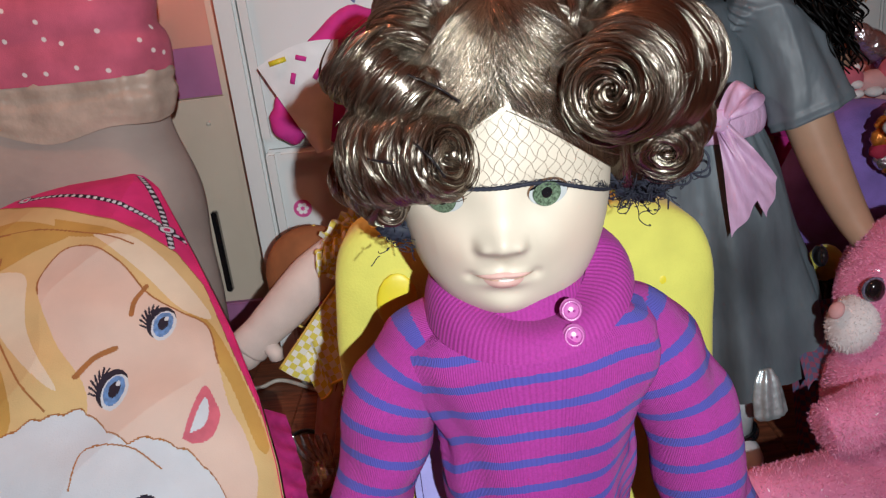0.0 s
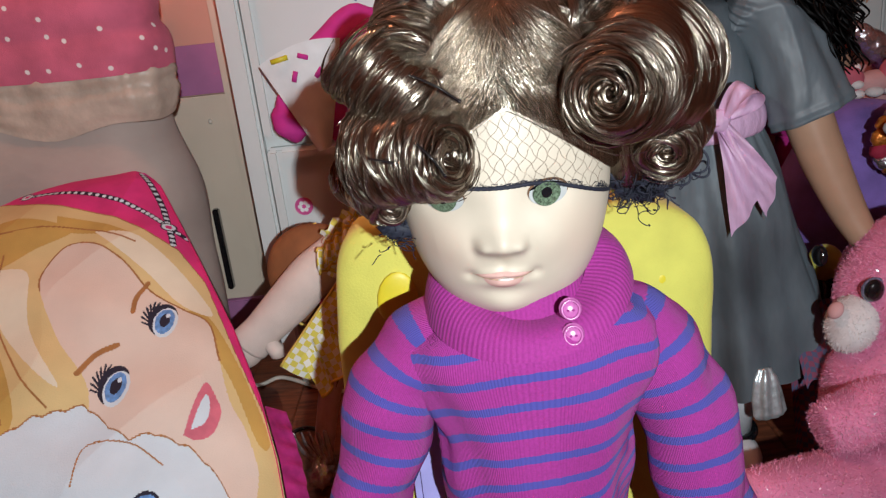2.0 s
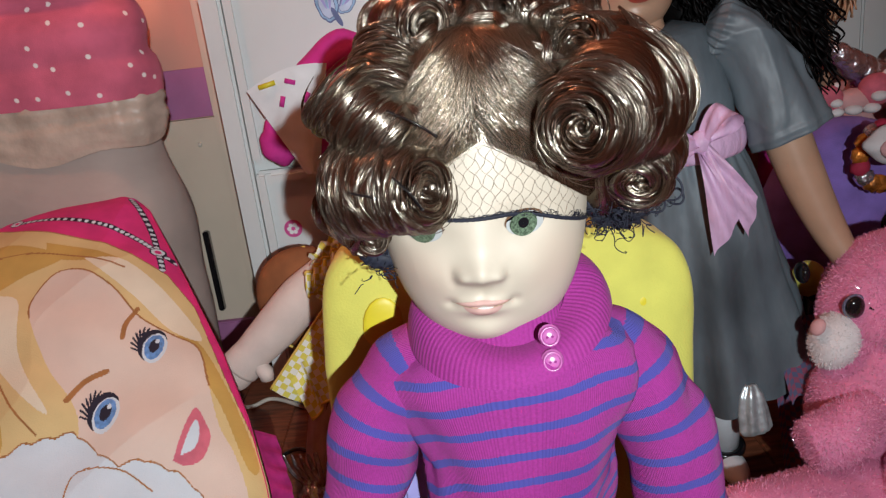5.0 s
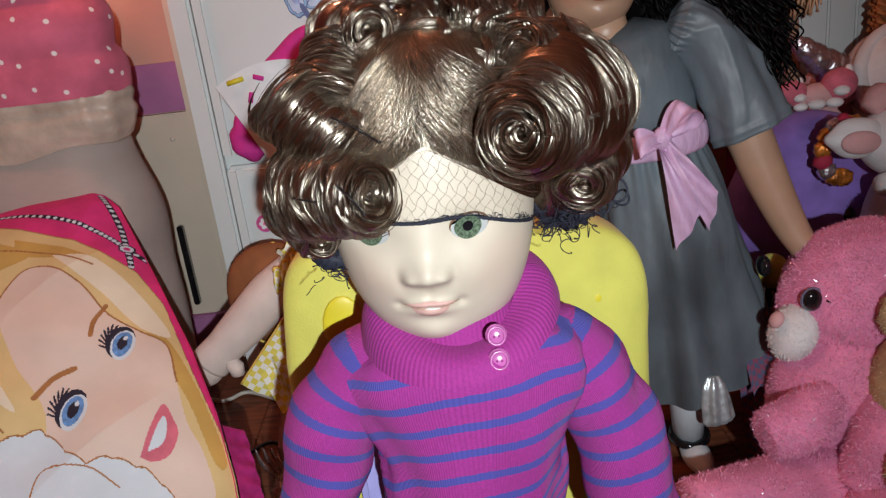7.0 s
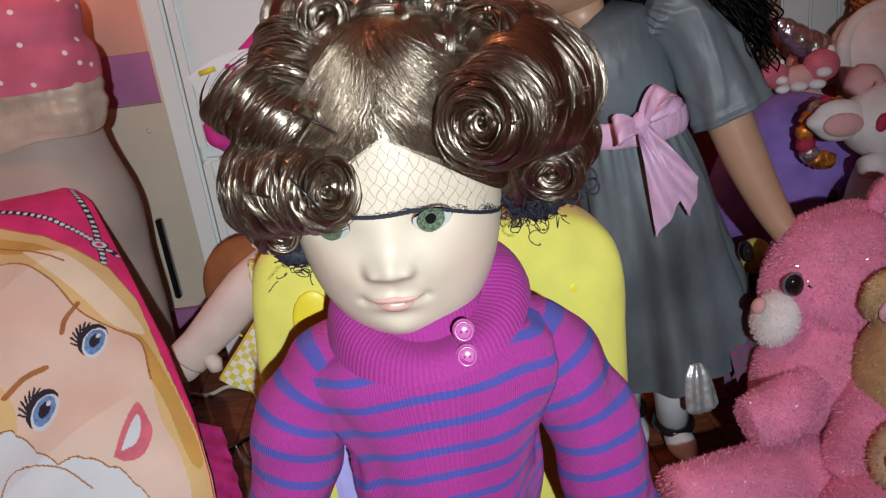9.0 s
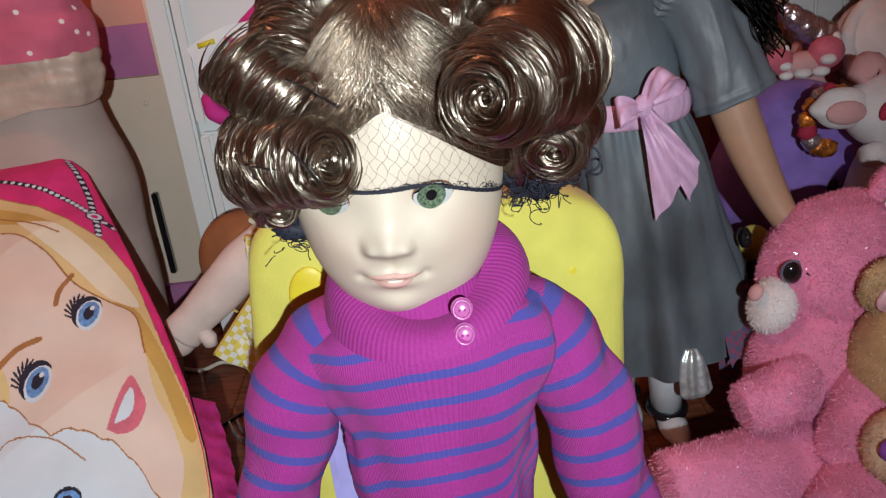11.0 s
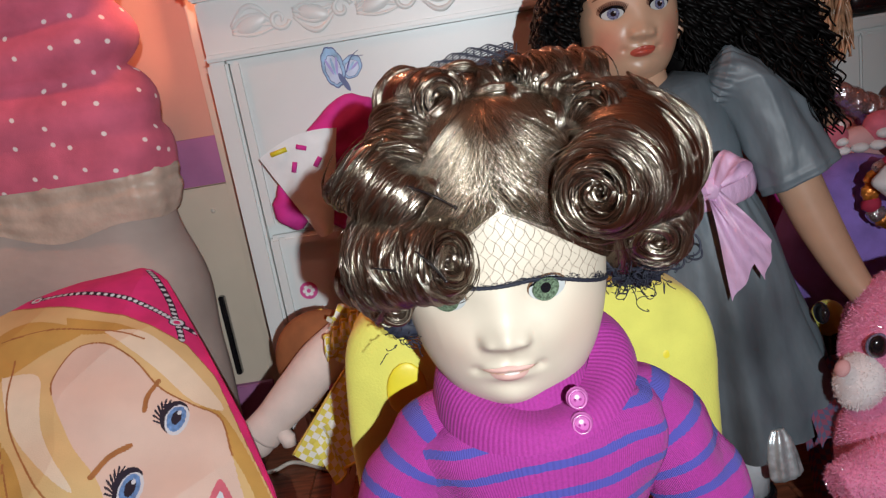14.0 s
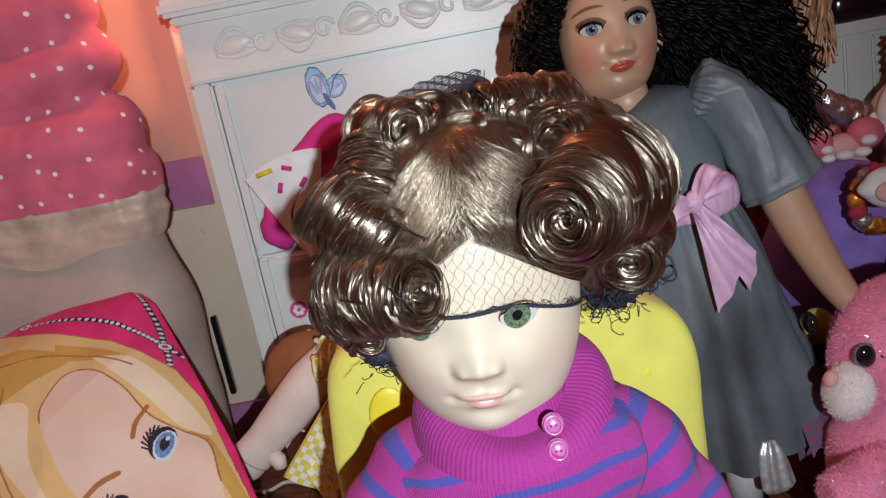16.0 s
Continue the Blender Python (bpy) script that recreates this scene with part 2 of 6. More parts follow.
PINK_FUR_TIP = material("pink_fur_tip", (0.86, 0.36, 0.54), 0.7, 0.12, 60, 0, sheen=0.09)
TINSEL = material("silver_tinsel", (0.95, 0.85, 0.90), 0.30, 0.05, 60, 0, metal=1.0)
TAN_FUR = material("tan_plush", (0.52, 0.34, 0.17), 0.8, 0.12, 40, 0.5, 500, sheen=0.07)
CREAM_FUR = material("cream_plush", (0.68, 0.52, 0.36), 0.8, 0.1, 40, 0.5, 500, sheen=0.06)
SILVER = material("silver_fabric", (0.78, 0.74, 0.78), 0.2, 0.15, 120, 0.8, 160, metal=0.9, bump_dist=0.003)
PINK_SATIN = material("pale_pink_satin", (0.75, 0.42, 0.48), 0.3, 0.2, 120, 0.6, 160, bump_dist=0.002)
VIOLET = material("violet_felt", (0.25, 0.08, 0.48), 0.6, 0.1, 60, 0.2)
PURPLE_PLUSH = material("purple_plush", (0.26, 0.16, 0.54), 0.85, 0.15, 25, 0.5, 500, sheen=0.07)
WHITE_PLUSH = material("white_plush", (0.76, 0.72, 0.72), 0.85, 0.06, 40, 0.5, 500, sheen=0.06)
PALE_PINK = material("pale_pink_plush", (0.66, 0.36, 0.36), 0.85, 0.08, 40, 0.5, 500, sheen=0.06)
ROSE = material("rose_plush", (0.62, 0.14, 0.20), 0.85, 0.15, 60, 0.5, 500, sheen=0.06)
RED_FELT = material("red_felt", (0.42, 0.02, 0.06), 0.8, 0.1, 80, 0.2)
ORANGE_FOIL = material("orange_foil", (0.75, 0.24, 0.04), 0.25, 0.4, 90, 0.8, 160, metal=0.5, bump_dist=0.003)
BLOND_HAIR = material("strawberry_blond_hair", (0.55, 0.32, 0.18), 0.35, 0.3, 60, 0, spec=0.8)
ORANGE_WOOL = material("orange_wool_hair", (0.42, 0.14, 0.04), 0.7, 0.3, 60, 0.5, 400)
MAGENTA = material("magenta_felt", (0.60, 0.03, 0.28), 0.8, 0.1, 40, 0.3, 600)
BEIGE = material("beige_plush", (0.70, 0.57, 0.51), 0.85, 0.06, 30, 0.4, 600, sheen=0.06)
BROWN_FELT = material("brown_felt", (0.26, 0.09, 0.03), 0.85, 0.12, 40, 0.3, 600)
GINGHAM = checked("yellow_gingham", (0.78, 0.77, 0.70), (0.70, 0.60, 0.10), 0.0075)
GOLD_EDGE = material("gold_piping", (0.72, 0.48, 0.10), 0.6, 0.1, 80, 0.2)
BLUE_STICKER = material("blue_sticker", (0.30, 0.50, 0.74), 0.3, 0.2, 70, 0)
PINK_STICKER = material("pink_sticker", (0.66, 0.10, 0.32), 0.3, 0.1, 70, 0)
STICKER_PALE = material("pale_blue_sticker", (0.52, 0.62, 0.80), 0.3, 0.1, 70, 0)
STICKER_LINE = material("navy_sticker_line", (0.10, 0.13, 0.30), 0.3, 0.1, 70, 0)
CABLE = material("white_cable_plastic", (0.66, 0.60, 0.52), 0.4, 0.05, 60, 0)
CEILING = material("ceiling_paint", (0.66, 0.58, 0.54), 0.8, 0.03, 6, 0.1, 250)
GLOW = bpy.data.materials.new("night_lamp_glow")
GLOW.use_nodes = True
GLOW.node_tree.nodes["Principled BSDF"].inputs["Emission Color"].default_value = (1.0, 0.62, 0.30, 1)
GLOW.node_tree.nodes["Principled BSDF"].inputs["Emission Strength"].default_value = 6.0


# ---- mesh tools ----
class Shape:
    """Collects faces with their materials and a length map, and becomes one mesh object."""

    def __init__(self):
        self.v, self.f, self.m, self.uv, self.mats, self.n, self.s = [], [], [], [], [], 0, []

    def slot(self, mat):
        if mat not in self.mats:
            self.mats.append(mat)
        return self.mats.index(mat)

    def grid(self, P, mat, wrap_u=False, wrap_v=False, uv=None, pick=None):
        P = np.asarray(P, float)
        nu, nv = P.shape[:2]
        if uv is None:
            du = np.concatenate([[0], np.cumsum(np.linalg.norm(np.diff(P.mean(1), axis=0), axis=1))])
            mid = P[nu // 2]
            dv = np.concatenate([[0], np.cumsum(np.linalg.norm(np.diff(mid, axis=0), axis=1))])
            uv = np.stack(np.meshgrid(du, dv, indexing="ij"), -1)
        k = self.n
        self.v.append(P.reshape(-1, 3))
        self.uv.append(np.asarray(uv, float).reshape(-1, 2))
        self.n += nu * nv
        i, j = np.meshgrid(np.arange(nu if wrap_u else nu - 1), np.arange(nv if wrap_v else nv - 1), indexing="ij")
        i2, j2 = (i + 1) % nu, (j + 1) % nv
        q = np.stack([i * nv + j, i2 * nv + j, i2 * nv + j2, i * nv + j2], -1).reshape(-1, 4) + k
        self.f.extend(q.tolist())
        self.s.extend([True] * len(q))
        if pick is None:
            self.m.extend([self.slot(mat)] * len(q))
        else:
            self.m.extend([self.slot(x) for x in pick(P[i, j], P[i2, j2])])
        return self

    def poly(self, verts, faces, mat, smooth=False):
        k = self.n
        self.v.append(np.asarray(verts, float))
        self.uv.append(np.asarray(verts, float)[:, [0, 2]])
        self.n += len(verts)
        s = self.slot(mat)
        for f in faces:
            self.f.append([a + k for a in f])
            self.m.append(s)
            self.s.append(smooth)
        return self

    def ball(self, c, r, mat, turn=(0, 0, 0), seg=28, rings=18, fn=None):
        u = np.linspace(0, 2 * np.pi, seg, endpoint=False)
        v = np.linspace(-np.pi / 2 + 1e-3, np.pi / 2 - 1e-3, rings)
        U, V = np.meshgrid(u, v, indexing="ij")
        D = np.stack([np.cos(V) * np.cos(U), np.cos(V) * np.sin(U), np.sin(V)], -1)
        P = D * np.asarray(r if hasattr(r, "__len__") else (r, r, r))
        if fn is not None:
            P = P * fn(D)[..., None]
        R = np.array(Euler([radians(a) for a in turn]).to_matrix())
        P = P @ R.T + np.asarray(c)
        return self.grid(P, mat, wrap_u=True)

    def tube(self, pts, rad, mat, sides=8, caps=True, flat=1.0, side=None, wob=None):
        pts = np.asarray(pts, float)
        n = len(pts)
        rad = np.full(n, rad) if np.isscalar(rad) else np.asarray(rad, float)
        if len(rad) != n:
            rad = np.interp(np.linspace(0, 1, n), np.linspace(0, 1, len(rad)), rad)
        T = np.gradient(pts, axis=0)
        T /= np.linalg.norm(T, axis=1)[:, None] + 1e-12
        ref = np.asarray(side if side is not None else ((0, 1, 0) if abs(T[:, 1]).mean() < 0.8 else (0, 0, 1)), float)
        A = np.cross(T, ref)
        A /= np.linalg.norm(A, axis=1)[:, None] + 1e-12
        B = np.cross(A, T)
        ang = np.linspace(0, 2 * np.pi, sides, endpoint=False)
        rr = rad[:, None] * (1 if wob is None else wob(np.linspace(0, 1, n)[:, None], ang[None, :]))
        P = pts[:, None] + rr[..., None] * (np.cos(ang)[None, :, None] * A[:, None] + flat * np.sin(ang)[None, :, None] * B[:, None])
        if caps:
            P = np.concatenate([np.repeat(pts[:1, None], sides, 1), P, np.repeat(pts[-1:, None], sides, 1)])
        return self.grid(P, mat, wrap_v=True)

    def box(self, lo, hi, mat, bevel=0.004):
        bm = bmesh.new()
        bmesh.ops.create_cube(bm, size=1)
        lo, hi = Vector(lo), Vector(hi)
        for q in bm.verts:
            q.co = Vector([(lo[i] + hi[i]) / 2 + q.co[i] * (hi[i] - lo[i]) for i in range(3)])
        if bevel:
            bmesh.ops.bevel(bm, geom=bm.edges[:], offset=bevel, segments=2, affect="EDGES")
        bm.verts.index_update()
        self.poly([q.co[:] for q in bm.verts], [[q.index for q in f.verts] for f in bm.faces], mat)
        bm.free()
        return self

    def add(self, name, parent=None, label="", base=(0, 0, 0), smooth=True):
        me = bpy.data.meshes.new(name)
        o = np.asarray(parent["base"] if parent is not None else base, float)
        V = np.concatenate(self.v) - o
        me.from_pydata(V.tolist(), [], self.f)
        for x in self.mats:
            me.materials.append(x)
        me.polygons.foreach_set("material_index", self.m)
        me.polygons.foreach_set("use_smooth", [smooth and q for q in self.s])
        uv = np.concatenate(self.uv)
        li = np.empty(len(me.loops), int)
        me.loops.foreach_get("vertex_index", li)
        me.uv_layers.new(name="length").data.foreach_set("uv", uv[li].ravel())
        me.validate()
        ob = new(name, me)
        if parent is not None:
            ob.parent = parent
            ob["base"] = tuple(o)
            if label:
                tagged(ob, label)
        else:
            ob.location = tuple(o)
        return ob


def thing(name, base, label, category, group="", kind=""):
    ob = new(name)
    ob.empty_display_size = 0.05
    ob.location = base
    ob["base"] = tuple(base)
    return tagged(ob, label, category, group, kind)


def spline(pts, n=24):
    """A smooth curve through a few points."""
    p = np.asarray(pts, float)
    p = np.concatenate([[2 * p[0] - p[1]], p, [2 * p[-1] - p[-2]]])
    out = []
    k = len(p) - 3
    for t in np.linspace(0, k - 1e-9, n):
        i = int(t)
        u = t - i
        a, b, c, d = p[i:i + 4]
        out.append(0.5 * (2 * b + (c - a) * u + (2 * a - 5 * b + 4 * c - d) * u * u + (3 * b - a - 3 * c + d) * u ** 3))
    return np.array(out)


def fuzz(shape, n, length, width, mats, rng, droop=0.3):
    """Short tufts that stand on what the shape holds so far."""
    V = np.concatenate(shape.v)
    F = np.array([f for f in shape.f if len(f) == 4])
    a, b, c, d = (V[F[:, i]] for i in range(4))
    N = np.cross(c - a, d - b)
    area = np.linalg.norm(N, axis=1)
    N /= area[:, None] + 1e-15
    pick = rng.choice(len(F), n, p=area / area.sum())
    s, t = rng.random((2, n, 1))
    P = a[pick] * (1 - s) * (1 - t) + b[pick] * s * (1 - t) + c[pick] * s * t + d[pick] * (1 - s) * t
    D = 0.55 * N[pick] + rng.normal(0, 0.42, (n, 3)) + np.array((0, 0, -droop))
    D /= np.linalg.norm(D, axis=1)[:, None]
    S = np.cross(D, N[pick] + rng.normal(0, 0.15, (n, 3)))
    S /= np.linalg.norm(S, axis=1)[:, None] + 1e-9
    L = length * rng.uniform(0.6, 1.3, (n, 1))
    W = np.stack([P - S * width, P + S * width, P + D * L], 1).reshape(-1, 3)
    share = rng.random(n)
    for k, (mat, lo, hi) in enumerate(mats):
        sel = np.where((share >= lo) & (share < hi))[0]
        q = W.reshape(n, 3, 3)[sel].reshape(-1, 3)
        shape.poly(q, np.arange(len(q)).reshape(-1, 3).tolist(), mat)
    return shape


# ---- the room ----
def slab(name, lo, hi, mat, bevel=0.0, label="", category=""):
    ob = Shape().box(lo, hi, mat, bevel).add(name, base=((lo[0] + hi[0]) / 2, (lo[1] + hi[1]) / 2, lo[2]), smooth=False)
    return tagged(ob, label, category, kind="structure")


floor_ob = slab("floor", (-2.2, -1.8, -0.06), (2.2, 1.4, -0.006), FLOOR_GAP, 0, "reddish brown wooden floor of the room", "floor")
slab("wall_north", (-2.2, 1.12, -0.006), (2.2, 1.22, 2.4), WALL, 0, "peach painted wall behind the dresser", "wall")
slab("wall_south", (-2.2, -1.9, -0.006), (2.2, -1.8, 2.4), WALL, 0, "plain painted wall closing the room", "wall")
slab("wall_west", (-2.3, -1.9, -0.006), (-2.2, 1.22, 2.4), WALL, 0, "plain painted wall closing the room", "wall")
slab("wall_east", (2.2, -1.9, -0.006), (2.3, 1.22, 2.4), WALL, 0, "plain painted wall closing the room", "wall")
slab("ceiling", (-2.3, -1.9, 2.4), (2.3, 1.22, 2.5), CEILING, 0, "plain pale ceiling of the room", "ceiling")
# the cream wainscot, the purple band above it and the upright trim beside the dresser
slab("wainscot", (-1.2, 1.104, 0.0), (-0.345, 1.118, 0.425), CREAM, 0.002, "cream painted panel below the purple band", "panel")
slab("wall_band", (-1.2, 1.108, 0.427), (-0.345, 1.118, 0.502), PURPLE_BAND, 0.001, "purple painted band across the peach wall", "trim")
slab("trim", (-0.343, 1.085, 0.0), (-0.300, 1.118, 1.6), CREAM, 0.004, "cream upright board beside the dresser", "trim")
slab("baseboard", (-1.2, 1.088, 0.0), (-0.345, 1.102, 0.085), PURPLE_BAND, 0.002, "low purple baseboard along the wall", "trim")
Shape().ball((-0.378, 1.103, 0.385), 0.004, CABLE, seg=10, rings=6).add("wall_peg", base=(-0.378, 1.103, 0.385))
tagged(bpy.data.objects["wall_peg"], "small pale round peg on the cream panel", "peg")
peg = Shape().box((-0.402, 1.090, 0.105), (-0.392, 1.103, 0.245), BLACK, 0.002)
tagged(peg.add("door_bolt", base=(-0.397, 1.1, 0.105)), "narrow black metal bar on the cream panel", "bolt")


# ---- the dresser ----
def build_dresser(x0, x1, y0, y1):
    base = ((x0 + x1) / 2, (y0 + y1) / 2, 0)
    d = thing("dresser", base, "white painted dresser with a carved leaf frieze and stickers", "dresser")
    Shape().box((x0 + 0.012, y0 + 0.012, 0.07), (x1 - 0.012, y1, 0.685), DRESSER, 0.003).add("body", d)
    Shape().box((x0 - 0.014, y0 - 0.022, 0.690), (x1 + 0.014, y1, 0.712), DRESSER, 0.006).add("top", d)
    Shape().box((x0 - 0.004, y0 - 0.008, 0.680), (x1 + 0.004, y1, 0.692), DRESSER, 0.003).add("cornice", d)
    frieze = Shape().box((x0, y0 + 0.001, 0.612), (x1, y0 + 0.014, 0.681), DRESSER, 0.003).add("frieze", d)
    # a running leaf scroll in low relief
    k, x = 0, x0 + 0.040
    while x < x1 - 0.08:
        leaf = Shape()
        s = 1 if k % 2 == 0 else -1
        for q in range(4):
            a = np.linspace(0, 1, 14)
            px = x + 0.000 + 0.054 * a
            pz = 0.645 + s * (0.021 * np.sin(a * np.pi) * (1 - q * 0.42)) - 0.003 * q * s
            leaf.tube(np.stack([px, np.full(14, y0 + 0.0026), pz], 1), [0.0024, 0.0046 - 0.0005 * q, 0.0024], DRESSER, 8)
        leaf.ball((x + 0.027, y0 + 0.0022, 0.645), (0.022, 0.0045, 0.011), DRESSER, (0, -18 * s, 0), 18, 10)
        leaf.add("carved_leaf", frieze)
        curl = Shape()
        a = np.linspace(0.2, 2.3 * np.pi, 26)
        r = 0.014 * (1 - a / 9)
        curl.tube(np.stack([x + 0.062 + r * np.cos(a), np.full(26, y0 + 0.0026), 0.645 - s * r * np.sin(a)], 1), [0.0034, 0.0040, 0.0026], DRESSER, 8)
        curl.add("carved_scroll", frieze)
        x += 0.080
        k += 1
    for z0, z1 in ((0.382, 0.604), (0.122, 0.370)):
        f = Shape().box((x0 + 0.029, y0 - 0.003, z0), (x1 - 0.029, y0 + 0.013, z1), DRESSER, 0.004).add("drawer_front", d)
        for (fa, ga), (fb, gb) in (((x0 + 0.030, z0 + 0.001), (x0 + 0.046, z1 - 0.001)), ((x1 - 0.046, z0 + 0.001), (x1 - 0.030, z1 - 0.001)),
                                   ((x0 + 0.0465, z0 + 0.001), (x1 - 0.0465, z0 + 0.018)), ((x0 + 0.0465, z1 - 0.018), (x1 - 0.0465, z1 - 0.001))):
            if ga > 0.57:
                continue
            Shape().box((fa, y0 - 0.0115, ga), (fb, y0 - 0.0032, gb), DRESSER, 0.0042).add("frame_strip", f)
        for kx in (x0 + 0.17, x1 - 0.17):
            Shape().ball((kx, y0 - 0.018, (z0 + z1) / 2), 0.012, DRESSER, seg=14, rings=10).add("knob", f)
    for xa in (x0, x1 - 0.027):
        Shape().box((xa, y0 - 0.008, 0.06), (xa + 0.027, y0 + 0.012, 0.605), DRESSER, 0.004).add("stile", d)
    Shape().box((x0 - 0.001, y0 - 0.010, 0.6055), (x1 + 0.001, y0 + 0.010, 0.6145), DRESSER, 0.0035).add("moulding", d)
    for xa in (x0 + 0.03, x1 - 0.03):
        for ya in (y0 + 0.035, y1 - 0.03):
            Shape().tube([(xa, ya, 0.0), (xa, ya, 0.02), (xa, ya, 0.05), (xa, ya, 0.075)], [0.018, 0.022, 0.026, 0.024], DRESSER, 12).add("foot", d)
    Shape().box((x0 + 0.02, y0 + 0.02, 0.055), (x1 - 0.02, y1 - 0.01, 0.072), DRESSER, 0.003).add("plinth", d)
    return d


DX0, DX1, DY = -0.278, 0.37, 0.905
build_dresser(DX0, DX1, DY, 1.08)


def sticker_wings(x, z, s, y):
    """A butterfly seen half from the side: two scalloped wings with inner cells, and a dark body."""
    o = Shape()
    a = np.linspace(0, 2 * np.pi, 60, endpoint=False)

    def wing(cx, cz, rx, rz, tilt, lobes, grow, mat, dy):
        r = grow + 0.07 * np.abs(np.sin(lobes * a / 2))
        px, pz = rx * r * np.cos(a), rz * r * np.sin(a)
        t = radians(tilt)
        v = [(x + s * (cx + px[i] * math.cos(t) - pz[i] * math.sin(t)), y - dy, z + s * (cz + px[i] * math.sin(t) + pz[i] * math.cos(t))) for i in range(60)]
        o.poly(v, [list(range(60))], mat)

    for cx, cz, rx, rz, tilt, lobes in ((0.012, 0.003, 0.0085, 0.0105, -38, 7), (-0.004, 0.005, 0.0095, 0.0175, 8, 9)):
        up = 0.0006 if cx < 0 else 0.0002
        wing(cx, cz, rx, rz, tilt, lobes, 1.00, STICKER_LINE, up)
        wing(cx, cz, rx, rz, tilt, lobes, 0.92, BLUE_STICKER, up + 0.0001)
        wing(cx, cz - rz * 0.12, rx * 0.72, rz * 0.72, tilt, lobes, 0.98, STICKER_LINE, up + 0.0002)
        wing(cx, cz - rz * 0.12, rx * 0.68, rz * 0.70, tilt, lobes, 0.96, STICKER_PALE, up + 0.0003)
        for k in (-1, 0, 1):
            wing(cx + k * rx * 0.34, cz + rz * 0.05, rx * 0.12, rz * 0.42, tilt - 14 * k, 2, 1.0, LILAC if k else BLUE_STICKER, up + 0.0004)
    wing(0.0035, -0.009, 0.0024, 0.0085, 25, 2, 1.0, STICKER_LINE, 0.0012)
    for tip in ((0.020, 0.016), (0.024, 0.011)):
        o.tube(spline(((x + s * 0.006, y - 0.0008, z - s * 0.002), (x + s * 0.013, y - 0.0008, z + s * 0.011), (x + s * tip[0], y - 0.0008, z + s * tip[1])), 10), 0.0004, STICKER_LINE, 4)
    return o


tagged(sticker_wings(-0.114, 0.568, 1.45, DY - 0.0032).add("butterfly_sticker", base=(-0.114, DY, 0.568), smooth=False), "blue and lilac butterfly sticker on the dresser front", "sticker")
blossom = Shape()
for r, mat, dy in ((0.0125, PINK_STICKER, 0), (0.0042, WHITE_CLOTH, 0.0006)):
    for k in range(6 if dy else 1):
        cx, cz = (-0.212 + 0.0055 * math.cos(k * 1.047) * (1 if dy else 0), 0.287 + 0.0055 * math.sin(k * 1.047) * (1 if dy else 0))
        a = np.linspace(0, 2 * np.pi, 24, endpoint=False)
        blossom.poly([(cx + r * 0.7 * math.cos(q), DY - 0.0036 - dy - 0.0001 * k, cz + r * 0.7 * math.sin(q)) for q in a] if dy else [(cx + r * math.cos(q), DY - 0.0036, cz + r * math.sin(q)) for q in a], [list(range(24))], mat)
tagged(blossom.add("flower_sticker", base=(-0.212, DY, 0.287), smooth=False), "round pink flower sticker on the dresser front", "sticker")
night = thing("night_lamp", (-0.13, 1.02, 0.712), "small warm glowing night lamp on the dresser", "lamp")
Shape().tube([(-0.13, 1.02, 0.712), (-0.13, 1.02, 0.722), (-0.13, 1.02, 0.73)], [0.03, 0.03, 0.01], CREAM, 16).add("base", night)
Shape().ball((-0.13, 1.02, 0.737), (0.022, 0.022, 0.014), GLOW, seg=16, rings=10).add("bulb", night, "warm glowing bulb")


